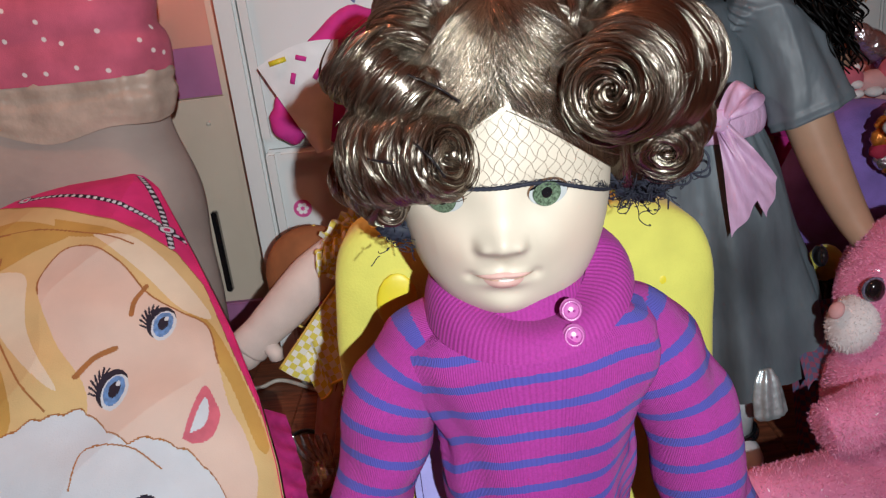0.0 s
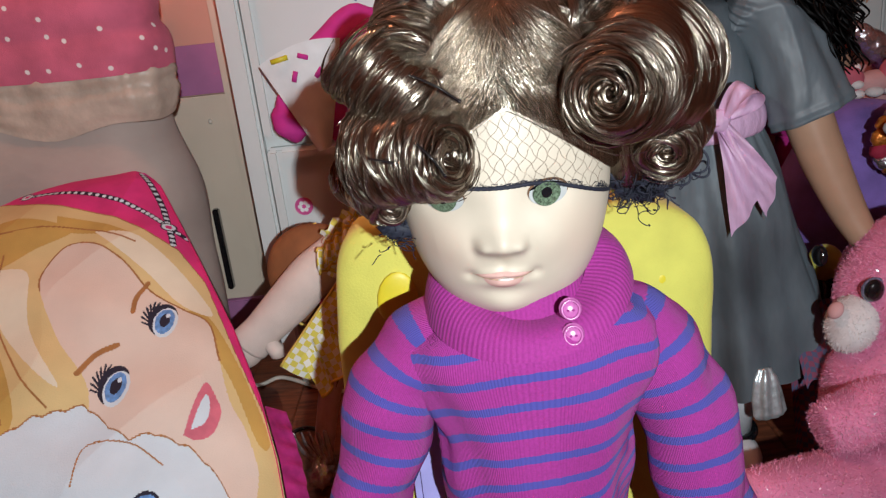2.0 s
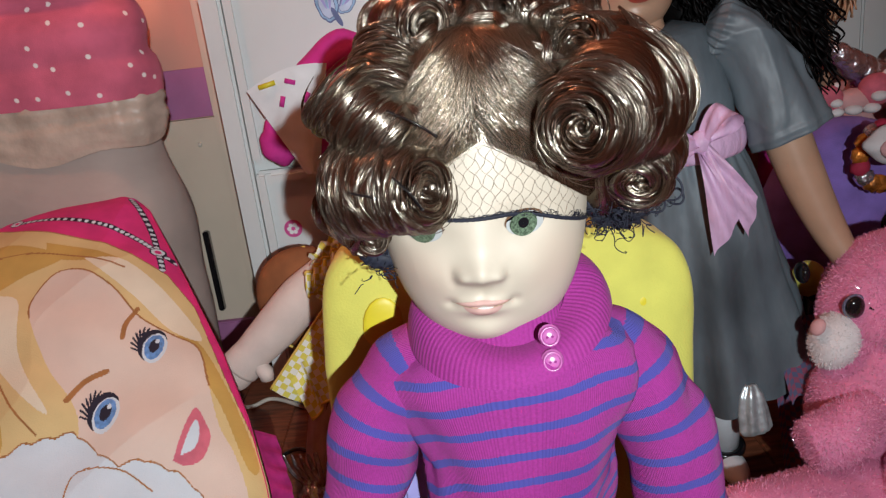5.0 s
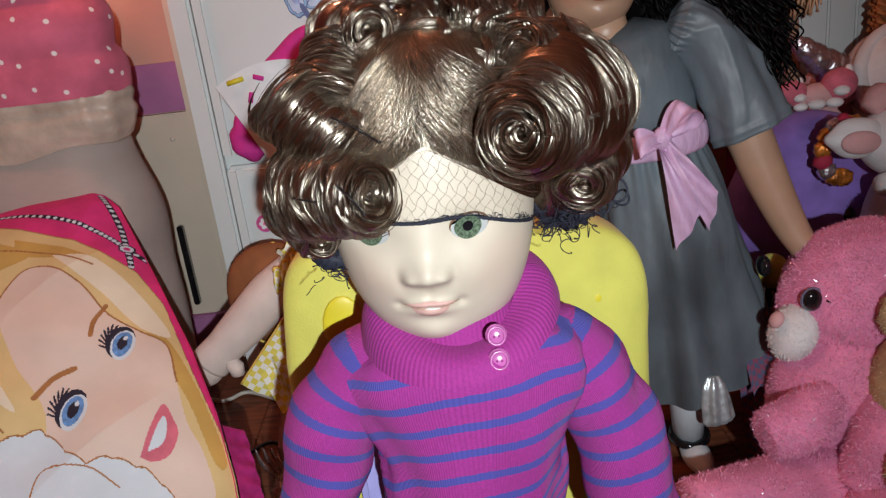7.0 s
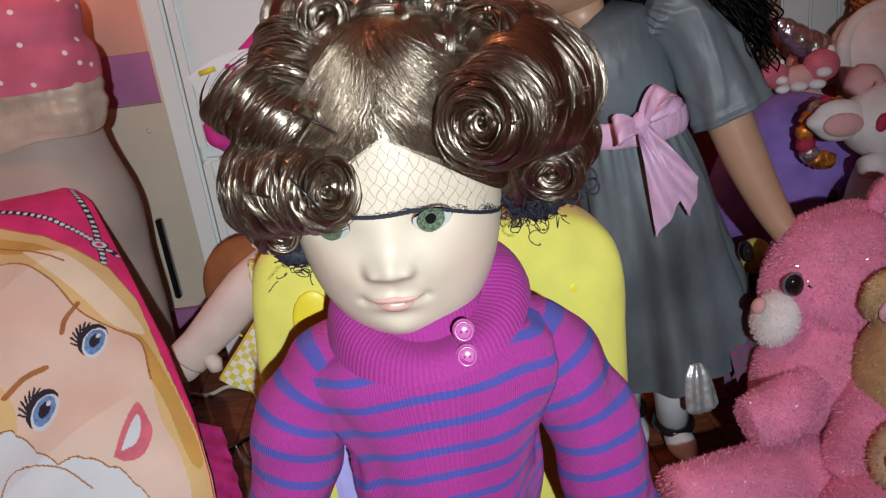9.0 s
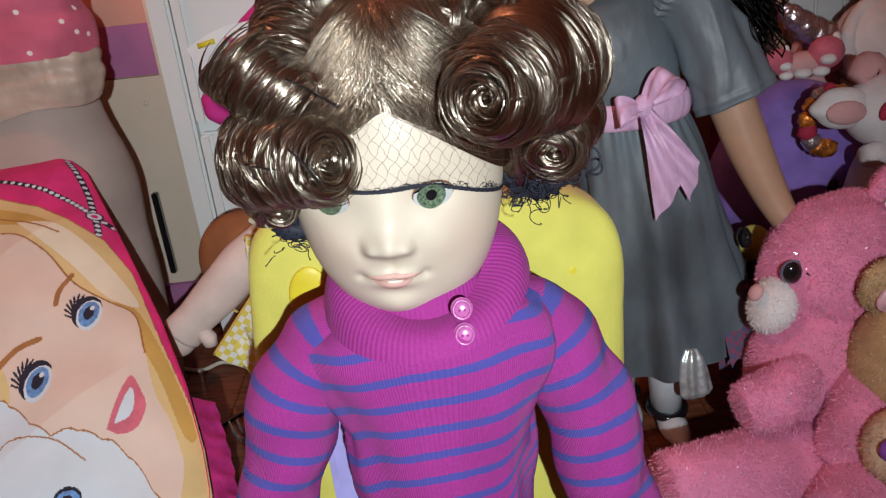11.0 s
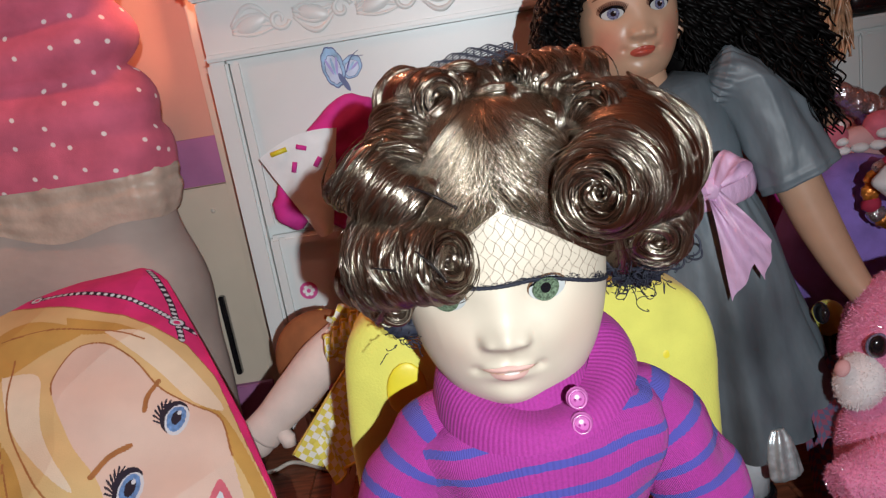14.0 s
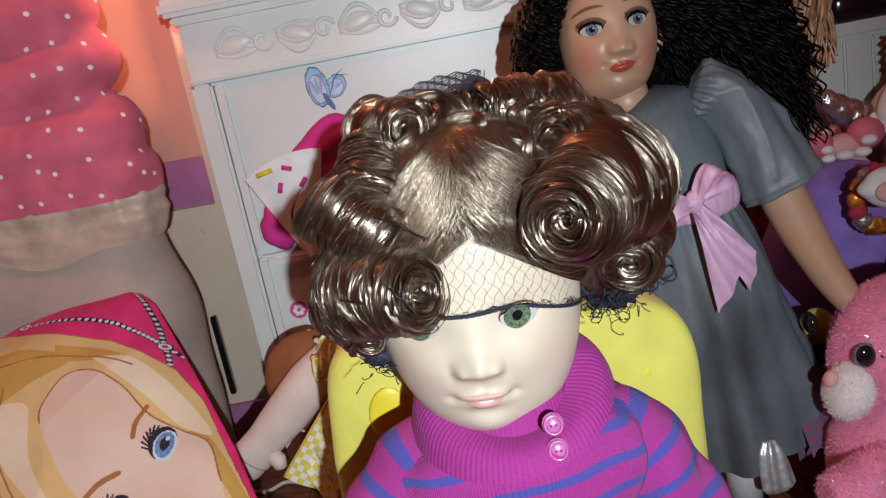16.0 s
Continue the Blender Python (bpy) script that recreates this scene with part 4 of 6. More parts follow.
def hair_roll(o, a, b, r0, r1, n, rng, mat, core, turns=0.9, start=0.0, rad=0.00030, bend=0.0):
    """A rolled curl: a smooth barrel of combed hair round the axis from its open, spiralled end a to b, with loose strands on it."""
    a, b = np.array(a, float), np.array(b, float)
    L = np.linalg.norm(b - a)
    ax = (b - a) / L
    e1 = np.cross(ax, (0, 0, 1.0))
    e1 /= np.linalg.norm(e1)
    e2 = np.cross(ax, e1)
    ph = rng.uniform(0, 6, 4)
    prof = [(0.16 * L, 0.10 * r0), (0.10 * L, 0.24 * r0), (0.06 * L, 0.32 * r0), (0.10 * L, 0.40 * r0), (0.045 * L, 0.50 * r0), (0.015 * L, 0.58 * r0), (0.050 * L, 0.66 * r0), (0.005 * L, 0.76 * r0),
            (0.0, 0.86 * r0), (0.03 * L, 0.96 * r0), (0.09 * L, 1.01 * r0), (0.2 * L, 1.03 * r0), (0.35 * L, r0 + 0.45 * (r1 - r0)), (0.55 * L, r0 + 0.75 * (r1 - r0)), (0.75 * L, r1), (0.9 * L, 0.95 * r1), (1.0 * L, 0.80 * r1), (1.08 * L, 0.45 * r1)]
    prof = spline([(p, q, 0) for p, q in prof], 130)[:, :2]
    ang = np.linspace(0, 2 * np.pi, 72, endpoint=False)
    rows = []
    for k, (d, r) in enumerate(prof):
        lump = 1 + 0.035 * np.sin(2 * ang + ph[0] + d * 60) + 0.030 * np.sin(d * 260 + ph[1] + 1.5 * np.sin(ang + ph[2])) + 0.02 * np.sin(3 * ang + ph[3] + d * 140) + 0.012 * np.sin(d * 560 + ph[3] + 2.2 * np.sin(ang + ph[0]) + 0.9 * np.sin(3 * ang + ph[1]))
        c = a + ax * d + e2 * bend * math.sin(min(1, d / L) * math.pi)
        dd = 0.0030 * np.sin(ang + ph[0] + r * 90) + 0.0015 * np.sin(2 * ang + ph[1])
        if r < 0.8 * r0 and d < 0.3 * L:
            c = c + 0.14 * (r0 - r) * (math.cos(ph[2] + r * 200) * e1 + math.sin(ph[2] + r * 200) * e2)
        rows.append(c + (r * lump)[:, None] * (np.cos(ang)[:, None] * e1 + np.sin(ang)[:, None] * e2) + dd[:, None] * ax)
    o.grid(rows[::-1], mat, wrap_v=True)
    # locks of many widths that part and cross on the barrel
    for k in range(int(n * 1.1)):
        w = np.linspace(0, 1, 22)
        s0 = rng.random() ** 0.9
        an = rng.random() * 6.3 + w * 2 * np.pi * rng.uniform(0.25, 0.75)
        R = (r0 + (r1 - r0) * s0) * (rng.uniform(0.985, 1.045) - 0.09 * np.abs(2 * w - 1) ** 3 + 0.02 * np.sin(w * 8 + k))
        along = np.clip(s0, 0.06, 1) * L + rng.normal(0, 0.010) * (w - 0.5) + 0.0015 * np.sin(w * 6 + 2.1 * k)
        P = a + ax * along[:, None] + e2 * (bend * np.sin(np.clip(along / L, 0, 1) * np.pi))[:, None] + R[:, None] * (np.cos(an)[:, None] * e1 + np.sin(an)[:, None] * e2)
        wide = rng.uniform(0.3, 1.0) ** 2 * 0.0036
        o.tube(P, [0.0003, wide, wide * 1.15, wide * 0.9, 0.0003], HAIR, 10, side=ax, flat=0.42)
    # the spiral of the open end
    for k in range(n // 5):
        w = np.linspace(0, 1, 26)
        an = rng.random() * 6.3 + w * 2 * np.pi * rng.uniform(0.3, 0.9)
        rr = rng.uniform(0.18, 0.98)
        R = r0 * (rr - 0.22 * w) * (1 + 0.09 * np.sin(w * 6 + k))
        d = np.interp(rr, (0.1, 0.35, 0.6, 0.85, 1.0), (0.13, 0.06, 0.02, -0.01, 0.03)) * L + rng.normal(0, 0.0008)
        P = a + ax * (d + 0.001 * np.sin(w * 7 + k))[:, None] + R[:, None] * (np.cos(an)[:, None] * e1 + np.sin(an)[:, None] * e2)
        wide = rng.uniform(0.0006, 0.0022)
        o.tube(P, [0.0002, wide, wide, 0.0002], HAIR, 6, side=ax, flat=0.7)
    for k in range(n // 2):
        s0 = rng.random()
        tight = rng.random() < 0.12
        m = 22
        w = np.linspace(0, 1, m)
        an = start + rng.random() * 6.3 + w * 2 * np.pi * (turns + rng.normal(0, 0.2)) * (1 if tight else 0.6)
        base = (r0 + (r1 - r0) * s0) * rng.uniform(1.0, 1.035)
        R = base * (1 - (0.75 if tight else 0.02) * w)
        along = (rng.uniform(-0.04, 0.03) * L + 0 * w) if tight else s0 * L + rng.normal(0, 0.006) * w
        P = a + ax * along[:, None] + e2 * (bend * np.sin(np.clip(along / L, 0, 1) * np.pi))[:, None] + R[:, None] * (np.cos(an)[:, None] * e1 + np.sin(an)[:, None] * e2)
        P = P + np.sin(w * 7 + rng.random() * 6)[:, None] * rng.normal(0, 0.0010, 3)
        strand(o, P, rad * rng.uniform(0.6, 1.5), HAIR, rng)


PINS = (((-0.018, 0.262, 0.519), (0.004, 0.258, 0.505)), ((-0.041, 0.250, 0.484), (-0.022, 0.246, 0.478)), ((-0.018, 0.237, 0.492), (-0.006, 0.234, 0.476)))


def build_main_doll():
    rng = np.random.default_rng(11)
    o = Shape()
    head = Head(HC, HR, (-0.0065, -0.0325, 0.0105), -0.0525, ((-0.0335, -0.008), (0.0190, -0.008)), 0, 0.74)
    head.skull(o, VINYL)
    # mouth with a darker line between the lips, eyes
    head.patch(o, -0.0065, -0.0545, 0.0105, 0.0044, LIP, 0.0005, top=0.55, low=1.0, bulge=0.0010, smile=0.0022)
    for dx in (-0.0048, 0.0048):
        head.patch(o, -0.0065 + dx, -0.0508, 0.0095, 0.0021, LIP, 0.0005, top=0.9, low=0.7, bulge=0.0008, smile=0.0008, tilt=-dx * 1200)
    head.patch(o, -0.0065, -0.0528, 0.0165, 0.00045, LIP_LINE, 0.0014, smile=0.0030)
    head.patch(o, -0.0055, -0.0523, 0.0042, 0.0008, TEETH, 0.0020)
    for ex, ez in head.eyes:
        head.patch(o, ex, ez + 0.001, 0.0107, 0.0085, BROW, 0.0008, top=0.80, low=0.74)
        head.patch(o, ex, ez, 0.0100, 0.0080, EYE_WHITE, 0.0012, top=0.8, low=0.78, bulge=0.0012)
        head.patch(o, ex - 0.0008, ez + 0.0004, 0.0073, 0.0070, IRIS_GREEN, 0.0028, top=0.80, low=0.95)
        head.patch(o, ex - 0.0008, ez + 0.0004, 0.0028, 0.0028, BLACK, 0.0032)
        head.patch(o, ex, ez + 0.0050, 0.0096, 0.0011, BLACK, 0.0019, smile=-0.0022)
    # neck
    o.tube([(0.030, 0.325, 0.36), (0.030, 0.325, 0.41)], 0.030, VINYL, 18)
    # scalp under the hair
    cap, cuv = [], []
    for u in np.linspace(0, 2 * np.pi, 90):
        row, ur = [], []
        for v in np.linspace(0, 1, 24):
            low = 0.036 - 0.046 * abs(math.cos(u)) ** 1.2 if math.sin(u) < 0 else -0.010 - 0.03 * math.sin(u)
            z = 0.0925 - (0.0925 - low) * v ** 1.6
            cr = max(0.0, 1 - (z / 0.0927) ** 2) ** 0.24
            row.append(HC + np.array((0.0615 * cr * math.cos(u), 0.0585 * cr * math.sin(u), z)))
            ur.append((u * 0.06, v * 0.1))
        cap.append(row)
        cuv.append(ur)
    o.grid(cap, FRONT_CAP_LIT, uv=cuv)
    # dark mass of hair behind and at the sides
    lump = lambda D: 1 + 0.05 * np.sin(7 * D[..., 0] + 3) + 0.04 * np.sin(9 * D[..., 2] + D[..., 1] * 5)
    o.ball((0.032, 0.350, 0.505), (0.082, 0.050, 0.052), HAIR_ROLL, fn=lump)
    o.ball((-0.024, 0.335, 0.478), (0.036, 0.040, 0.050), HAIR_ROLL, fn=lump)
    o.ball((0.100, 0.335, 0.480), (0.034, 0.040, 0.050), HAIR_ROLL, fn=lump)
    # strands combed from the parting over the brow to both sides
    for k in range(3000):
        side = rng.choice((-1, 1))
        f = rng.random()
        v0 = rng.uniform(0.02, 0.75)
        pts = []
        u0 = -math.pi / 2 + rng.normal(0, 0.05)
        lift = 0.075 * rng.random()
        for w in np.linspace(0, 1, 12):
            u = u0 + side * (0.10 + 1.25 * f) * w ** 1.2 + 0.05 * math.sin(w * 7 + 17 * f)
            low = 0.036 - 0.046 * abs(math.cos(u)) ** 1.2
            v = v0 + (0.99 - v0) * w * (1.0 - 0.25 * f * w)
            z = 0.0925 - (0.0925 - low) * v ** 1.6
            cr = max(0.0, 1 - (z / 0.0927) ** 2) ** 0.24
            g = 1.010 + lift * math.sin(w * 3.1) + 0.010 * math.sin(w * 9 + k)
            pts.append(HC + np.array((0.0615 * cr * g * math.cos(u), 0.0585 * cr * g * math.sin(u), z)))
        strand(o, pts, 0.00042 * rng.uniform(0.6, 1.7), HAIR_FRONT_LIT if math.sin(k * 0.7 + 9 * f) > -0.93 else HAIR, rng)
    # rolls
    R = hair_roll
    H = (rng, HAIR_ROLL, HAIR_CORE)
    R(o, (-0.002, 0.250, 0.480), (-0.044, 0.284, 0.478), 0.0180, 0.0240, 80, *H, start=1.0)
    R(o, (0.070, 0.243, 0.503), (0.110, 0.312, 0.508), 0.0205, 0.0365, 110, *H, start=2.0)
    R(o, (-0.016, 0.280, 0.498), (-0.044, 0.296, 0.528), 0.0195, 0.0225, 70, *H, start=0.5)
    R(o, (-0.022, 0.290, 0.520), (-0.012, 0.312, 0.548), 0.0200, 0.0180, 60, *H, start=2.5)
    R(o, (0.006, 0.292, 0.556), (-0.014, 0.335, 0.552), 0.0130, 0.0180, 60, *H, start=0.2)
    R(o, (0.046, 0.312, 0.556), (0.092, 0.332, 0.548), 0.0140, 0.0185, 70, *H, start=1.2)
    R(o, (0.018, 0.318, 0.552), (0.050, 0.345, 0.556), 0.0120, 0.0150, 50, *H, start=2.2)
    R(o, (0.080, 0.290, 0.536), (0.112, 0.325, 0.524), 0.0170, 0.0210, 60, *H, start=3.0)
    R(o, (0.108, 0.288, 0.462), (0.120, 0.325, 0.474), 0.0150, 0.0230, 70, *H, start=1.7)
    R(o, (-0.036, 0.284, 0.450), (-0.052, 0.315, 0.462), 0.0110, 0.0170, 60, *H, start=1.7)
    R(o, (0.118, 0.300, 0.496), (0.112, 0.335, 0.470), 0.0180, 0.0220, 50, *H, start=1.1)
    # crossing locks between the rolls
    for x0, z0, x1, z1, n in ((-0.020, 0.520, -0.002, 0.490, 9), (0.004, 0.545, -0.020, 0.520, 8), (0.030, 0.556, 0.000, 0.548, 8), (0.062, 0.545, 0.080, 0.530, 8),
                              (0.092, 0.545, 0.120, 0.515, 8), (0.030, 0.545, 0.060, 0.548, 8)):
        for k in range(n):
            w = np.linspace(0, 1, 20)
            jit = rng.normal(0, 0.006, 4)
            y = 0.272 + rng.uniform(0, 0.02) + max(0.0, (z0 - 0.51)) * 0.75
            C = np.stack([x0 + jit[0] + (x1 - x0 + jit[1]) * w + 0.006 * np.sin(w * 5 + k), y - 0.012 * np.sin(w * 3.1), z0 + jit[2] + (z1 - z0 + jit[3]) * w + 0.006 * np.sin(w * 4 + k * 2)], 1)
            o.tube(C, [0.0008, 0.0030, 0.0034, 0.0024, 0.0006], HAIR, 8, flat=0.7)
    for p0, p1 in PINS:
        m = (np.array(p0) + np.array(p1)) / 2 + np.array((0.001, -0.003, 0.001))
        o.tube(spline((p0, m, p1), 12), 0.0006, BLACK, 6)
        o.ball(p1, 0.0010, BLACK, seg=8, rings=6)
    # hair net: a navy cord across the brow and a fine mesh above it
    cord = [head.front(np.array(x), np.array(-0.0015 - 0.0175 * min(1.0, max(0.0, (x - 0.008) / 0.049)) ** 1.6), 0.0018) for x in np.linspace(-0.048, 0.0575, 60)]
    for ph in (0, 2.1, 4.2):
        o.tube([p + np.array((0, 0.0005 * math.cos(i * 1.3 + ph), 0.0006 * math.sin(i * 1.3 + ph))) for i, p in enumerate(cord)], 0.00062, NET, 5)
    for s in (-1, 1):
        for k in range(28):
            x0 = -0.07 + k * 0.0060
            pts = []
            for z in np.linspace(-0.012, 0.040, 30):
                x = x0 + s * (z - 0.004) * 0.75 + 0.0008 * math.sin(z * 700 + k)
                if abs(x) < 0.052 and z > -0.0015 - 0.0175 * min(1.0, max(0.0, (x - 0.008) / 0.049)) ** 1.6:
                    pts.append(head.front(np.array(x), np.array(z), 0.0009))
            if len(pts) > 5:
                o.tube(pts, 0.00009, NET_FINE, 4, caps=False)
    for k in range(46):
        x0 = rng.uniform(-0.045, 0.05)
        pts = []
        for w in np.linspace(0, 1, 9):
            x = x0 + 0.010 * w * rng.uniform(0.6, 1)
            low = -0.0015 - 0.0175 * min(1.0, max(0.0, (x - 0.008) / 0.049)) ** 1.6
            pts.append(head.front(np.array(min(0.056, x)), np.array(low + rng.uniform(0, 0.005) * math.sin(w * 3.1) * (0.5 + 14 * max(0, x0))), 0.0013))
        o.tube(pts, 0.00016, NET, 4, caps=False)
    for k in range(15):
        u = np.linspace(0, 1, 30)
        lift = 0.010 * k / 14
        o.tube(np.stack([-0.016 + 0.066 * u, 0.318 + 0.010 * u, 0.554 + lift + 0.012 * u + 0.006 * np.sin(u * 3.1) + 0.0008 * np.sin(u * 40 + k)], 1), 0.00035, NET, 4, caps=False)
    for k in range(34):
        u = k / 33
        o.tube([(-0.016 + 0.066 * u + 0.002 * (k % 2) * q, 0.318 + 0.010 * u, 0.554 + 0.010 * q + 0.012 * u + 0.006 * math.sin(u * 3.1)) for q in (0, 0.5, 1)], 0.00028, NET, 4, caps=False)
    bundle = lambda D: 1 + 0.12 * np.sin(13 * D[..., 0] + 9 * D[..., 2]) + 0.08 * np.sin(17 * D[..., 2] + 11 * D[..., 1])
    o.ball((0.100, 0.318, 0.441), (0.019, 0.010, 0.011), NET, (0, 20, 0), fn=bundle)
    o.ball((-0.034, 0.312, 0.430), (0.014, 0.010, 0.007), NET, fn=bundle)
    for k in range(170):
        c = np.array((0.102 + rng.normal(0, 0.009), 0.308 + rng.normal(0, 0.005), 0.440 + rng.normal(0, 0.006))) if k % 5 else np.array((-0.032 + rng.normal(0, 0.007), 0.304, 0.428 + rng.normal(0, 0.005)))
        w = np.linspace(0, 1, 26)
        d = rng.normal(0, 1, (2, 3))
        d /= np.linalg.norm(d, axis=1)[:, None]
        an = rng.random() * 6 + w * rng.uniform(4, 11)
        r = rng.uniform(0.0015, 0.0045) * (0.5 + 0.5 * w)
        o.tube(c + (r * np.cos(an))[:, None] * d[0] + (r * np.sin(an))[:, None] * d[1] + np.outer(w, rng.normal(0, 0.004, 3)), 0.00030, NET, 4, caps=False)
    for c, r in (((0.132, 0.312, 0.450), 0.0068), ((0.122, 0.308, 0.444), 0.0056), ((0.136, 0.316, 0.444), 0.0046)):
        a = np.linspace(0, 2.3 * np.pi, 34)
        o.tube(np.stack([c[0] + r * np.cos(a), c[1] + 0.002 * np.sin(2 * a), c[2] + r * np.sin(a)], 1), 0.0007, NET, 6)
    # pullover: body
    rows, uvs = [], []
    zs = np.linspace(0.085, 0.380, 60)
    for z in zs:
        hw = np.interp(z, (0.085, 0.16, 0.24, 0.30, 0.345, 0.362, 0.372, 0.380), (0.064, 0.057, 0.056, 0.064, 0.080, 0.080, 0.066, 0.032))
        hd = np.interp(z, (0.085, 0.16, 0.24, 0.30, 0.350, 0.372, 0.386), (0.050, 0.046, 0.042, 0.044, 0.044, 0.036, 0.024))
        row, ur = [], []
        for a in np.linspace(0, 2 * np.pi, 84, endpoint=False):
            fold = -0.004 * math.exp(-((z - 0.300) / 0.030) ** 2) * abs(math.cos(a)) ** 6 + 0.0022 * math.sin(z * 70 + 9 * abs(math.cos(a))) * abs(math.cos(a)) ** 2 * math.exp(-((z - 0.26) / 0.05) ** 2) + 0.0016 * math.sin(z * 90 + 3 * math.cos(a)) * max(0, math.sin(z * 14)) + 0.0012 * math.sin(a * 9 + z * 40)
            for px in (-1, 1):
                far = math.hypot((math.cos(a) - px) * 0.05, z - 0.312)
                fold += 0.0042 * math.sin(8 * math.atan2(z - 0.312, 1.02 - px * math.cos(a)) + px) * math.exp(-((far - 0.022) / 0.020) ** 2)
            sx = abs(math.cos(a)) ** 0.66 * np.sign(math.cos(a))
            sy = abs(math.sin(a)) ** 0.66 * np.sign(math.sin(a))
            row.append((0.032 + (hw + fold) * sx, 0.322 + (hd + fold) * sy, z + 0.004 * math.cos(a)))
            pull = 0.9 * max(0.0, 0.305 - z) * max(0.0, (math.cos(a) - 0.35) / 0.65) ** 2
            ur.append((z - 0.0075 * math.cos(a) - pull + 0.0015 * math.sin(5 * a + z * 30) + 0.004, a * 0.055))
        rows.append(row)
        uvs.append(ur)
    o.grid(rows, KNIT, wrap_v=True, uv=uvs)
    # sleeves
    for s, pts in ((-1, ((-0.010, 0.322, 0.359), (-0.034, 0.318, 0.350), (-0.057, 0.312, 0.312), (-0.075, 0.300, 0.250), (-0.084, 0.285, 0.200), (-0.087, 0.265, 0.150))),
                   (1, ((0.076, 0.322, 0.359), (0.099, 0.318, 0.349), (0.121, 0.312, 0.308), (0.134, 0.302, 0.245), (0.143, 0.288, 0.195), (0.146, 0.268, 0.145)))):
        P = spline(pts, 110)
        wr = lambda t, a: 1 + 0.05 * np.sin(t * 26 + 2 * np.cos(a)) * np.sin(t * 3.1) + 0.03 * np.sin(t * 47 + a * 2 + s) + 0.10 * (np.abs(np.sin(t * 13 + 1.5 * np.sin(a + s) + 0.7 * a)) - 0.6) * np.sin(np.clip(t, 0, 1) * 3.1)
        o.tube(P, [0.0225, 0.0258, 0.0290, 0.0245 if s < 0 else 0.0285, 0.0215 if s < 0 else 0.0260, 0.0200 if s < 0 else 0.0240], KNIT, 60, wob=wr)
        o.ball(P[-1] + np.array((0, -0.012, -0.018)), (0.016, 0.018, 0.022), VINYL)
    # folded rib collar with a placket
    rows, uvs = [], []
    for k, t in enumerate(np.linspace(0, 1, 22)):
        row, ur = [], []
        for a in np.linspace(0, 2 * np.pi, 150, endpoint=False):
            fr = max(0.0, -math.sin(a))
            side = math.cos(a)
            rin, rout = 0.0350, 0.0600 + 0.001 * fr
            bul = math.sin(t * math.pi) * 0.006
            r = rin + (rout - rin) * t ** 0.8 + bul * 0.6
            zt = 0.408 - 0.030 * fr + 0.012 * max(0.0, math.sin(a))
            zb = 0.385 - 0.0205 * fr + 0.010 * max(0.0, math.sin(a)) + 0.006 * side
            z = zt + (zb - zt) * t ** 1.1 + bul * 0.7
            rib = 0.0
            row.append((0.034 + (r + rib) * 1.03 * math.cos(a), 0.318 + (r + rib) * 0.98 * math.sin(a), z))
            ur.append((t * 0.04, a * 0.055))
        rows.append(row)
        uvs.append(ur)
    o.grid(rows[::-1], RIB_KNIT, wrap_v=True, uv=uvs[::-1])
    for bz, by in ((0.3872, 0.2730), (0.3748, 0.2675)):
        c = np.array((0.0525, by - 0.002, bz))
        for r, d, mat in ((0.0056, 0.0, BUTTON), (0.0042, 0.0006, BUTTON)):
            o.ball(c + np.array((0, -d, 0)), (r * 1.12, 0.0013, r * 1.12), BUTTON, (-20, 0, 0), 18, 8)
        a = np.linspace(0, 2 * np.pi, 26)
        o.tube(np.stack([c[0] + 0.0047 * np.cos(a), np.full(26, c[1] - 0.0016) + 0.0016 * np.sin(a), c[2] + 0.0047 * np.sin(a)], 1), 0.0008, BUTTON, 6, caps=False)
    for bz, by in ((0.3872, 0.2730), (0.3748, 0.2675)):
        for dx in (-0.0014, 0.0014):
            o.ball((0.0525 + dx, by - 0.0044, bz), 0.0007, RIB_KNIT, seg=8, rings=6)
    o.tube([(0.032, 0.320, 0.355), (0.032, 0.319, 0.385), (0.032, 0.318, 0.402)], [0.040, 0.038, 0.036], RIB_KNIT, 40, caps=False)
    # trousers and shoes
    for s in (-1, 1):
        o.tube([(0.032 + s * 0.028, 0.322, 0.12), (0.032 + s * 0.032, 0.320, 0.06), (0.032 + s * 0.034, 0.318, 0.02)], [0.033, 0.030, 0.028], DENIM, 18)
        o.ball((0.032 + s * 0.035, 0.300, 0.014), (0.022, 0.042, 0.014), SHOE)
    return tagged(o.add("doll", base=(0.032, 0.32, 0.0)), "brown-curled vinyl doll in a magenta blue-striped pullover standing on the floor", "doll")


build_main_doll()

# ---- the yellow plush behind the doll ----
def pad(o, c, size, mat, turn=(0, 0, 0), n=26, p=4.2):
    u = np.linspace(0, 2 * np.pi, n * 2, endpoint=False)
    v = np.linspace(-np.pi / 2 + 1e-3, np.pi / 2 - 1e-3, n)
    U, V = np.meshgrid(u, v, indexing="ij")
    g = lambda w, e: np.sign(w) * np.abs(w) ** e
    e = 2 / p
    P = np.stack([g(np.cos(V), 0.8) * g(np.cos(U), e), g(np.cos(V), 0.8) * g(np.sin(U), e), g(np.sin(V), e)], -1)
    P = P[..., [0, 2, 1]] * np.asarray(size) / 2
    P = P * (1 + 0.012 * np.sin(P[..., :1] * 60) * np.cos(P[..., 2:] * 45))
    R = np.array(Euler([radians(a) for a in turn]).to_matrix())
    return o.grid(P @ R.T + np.asarray(c), mat, wrap_u=True)


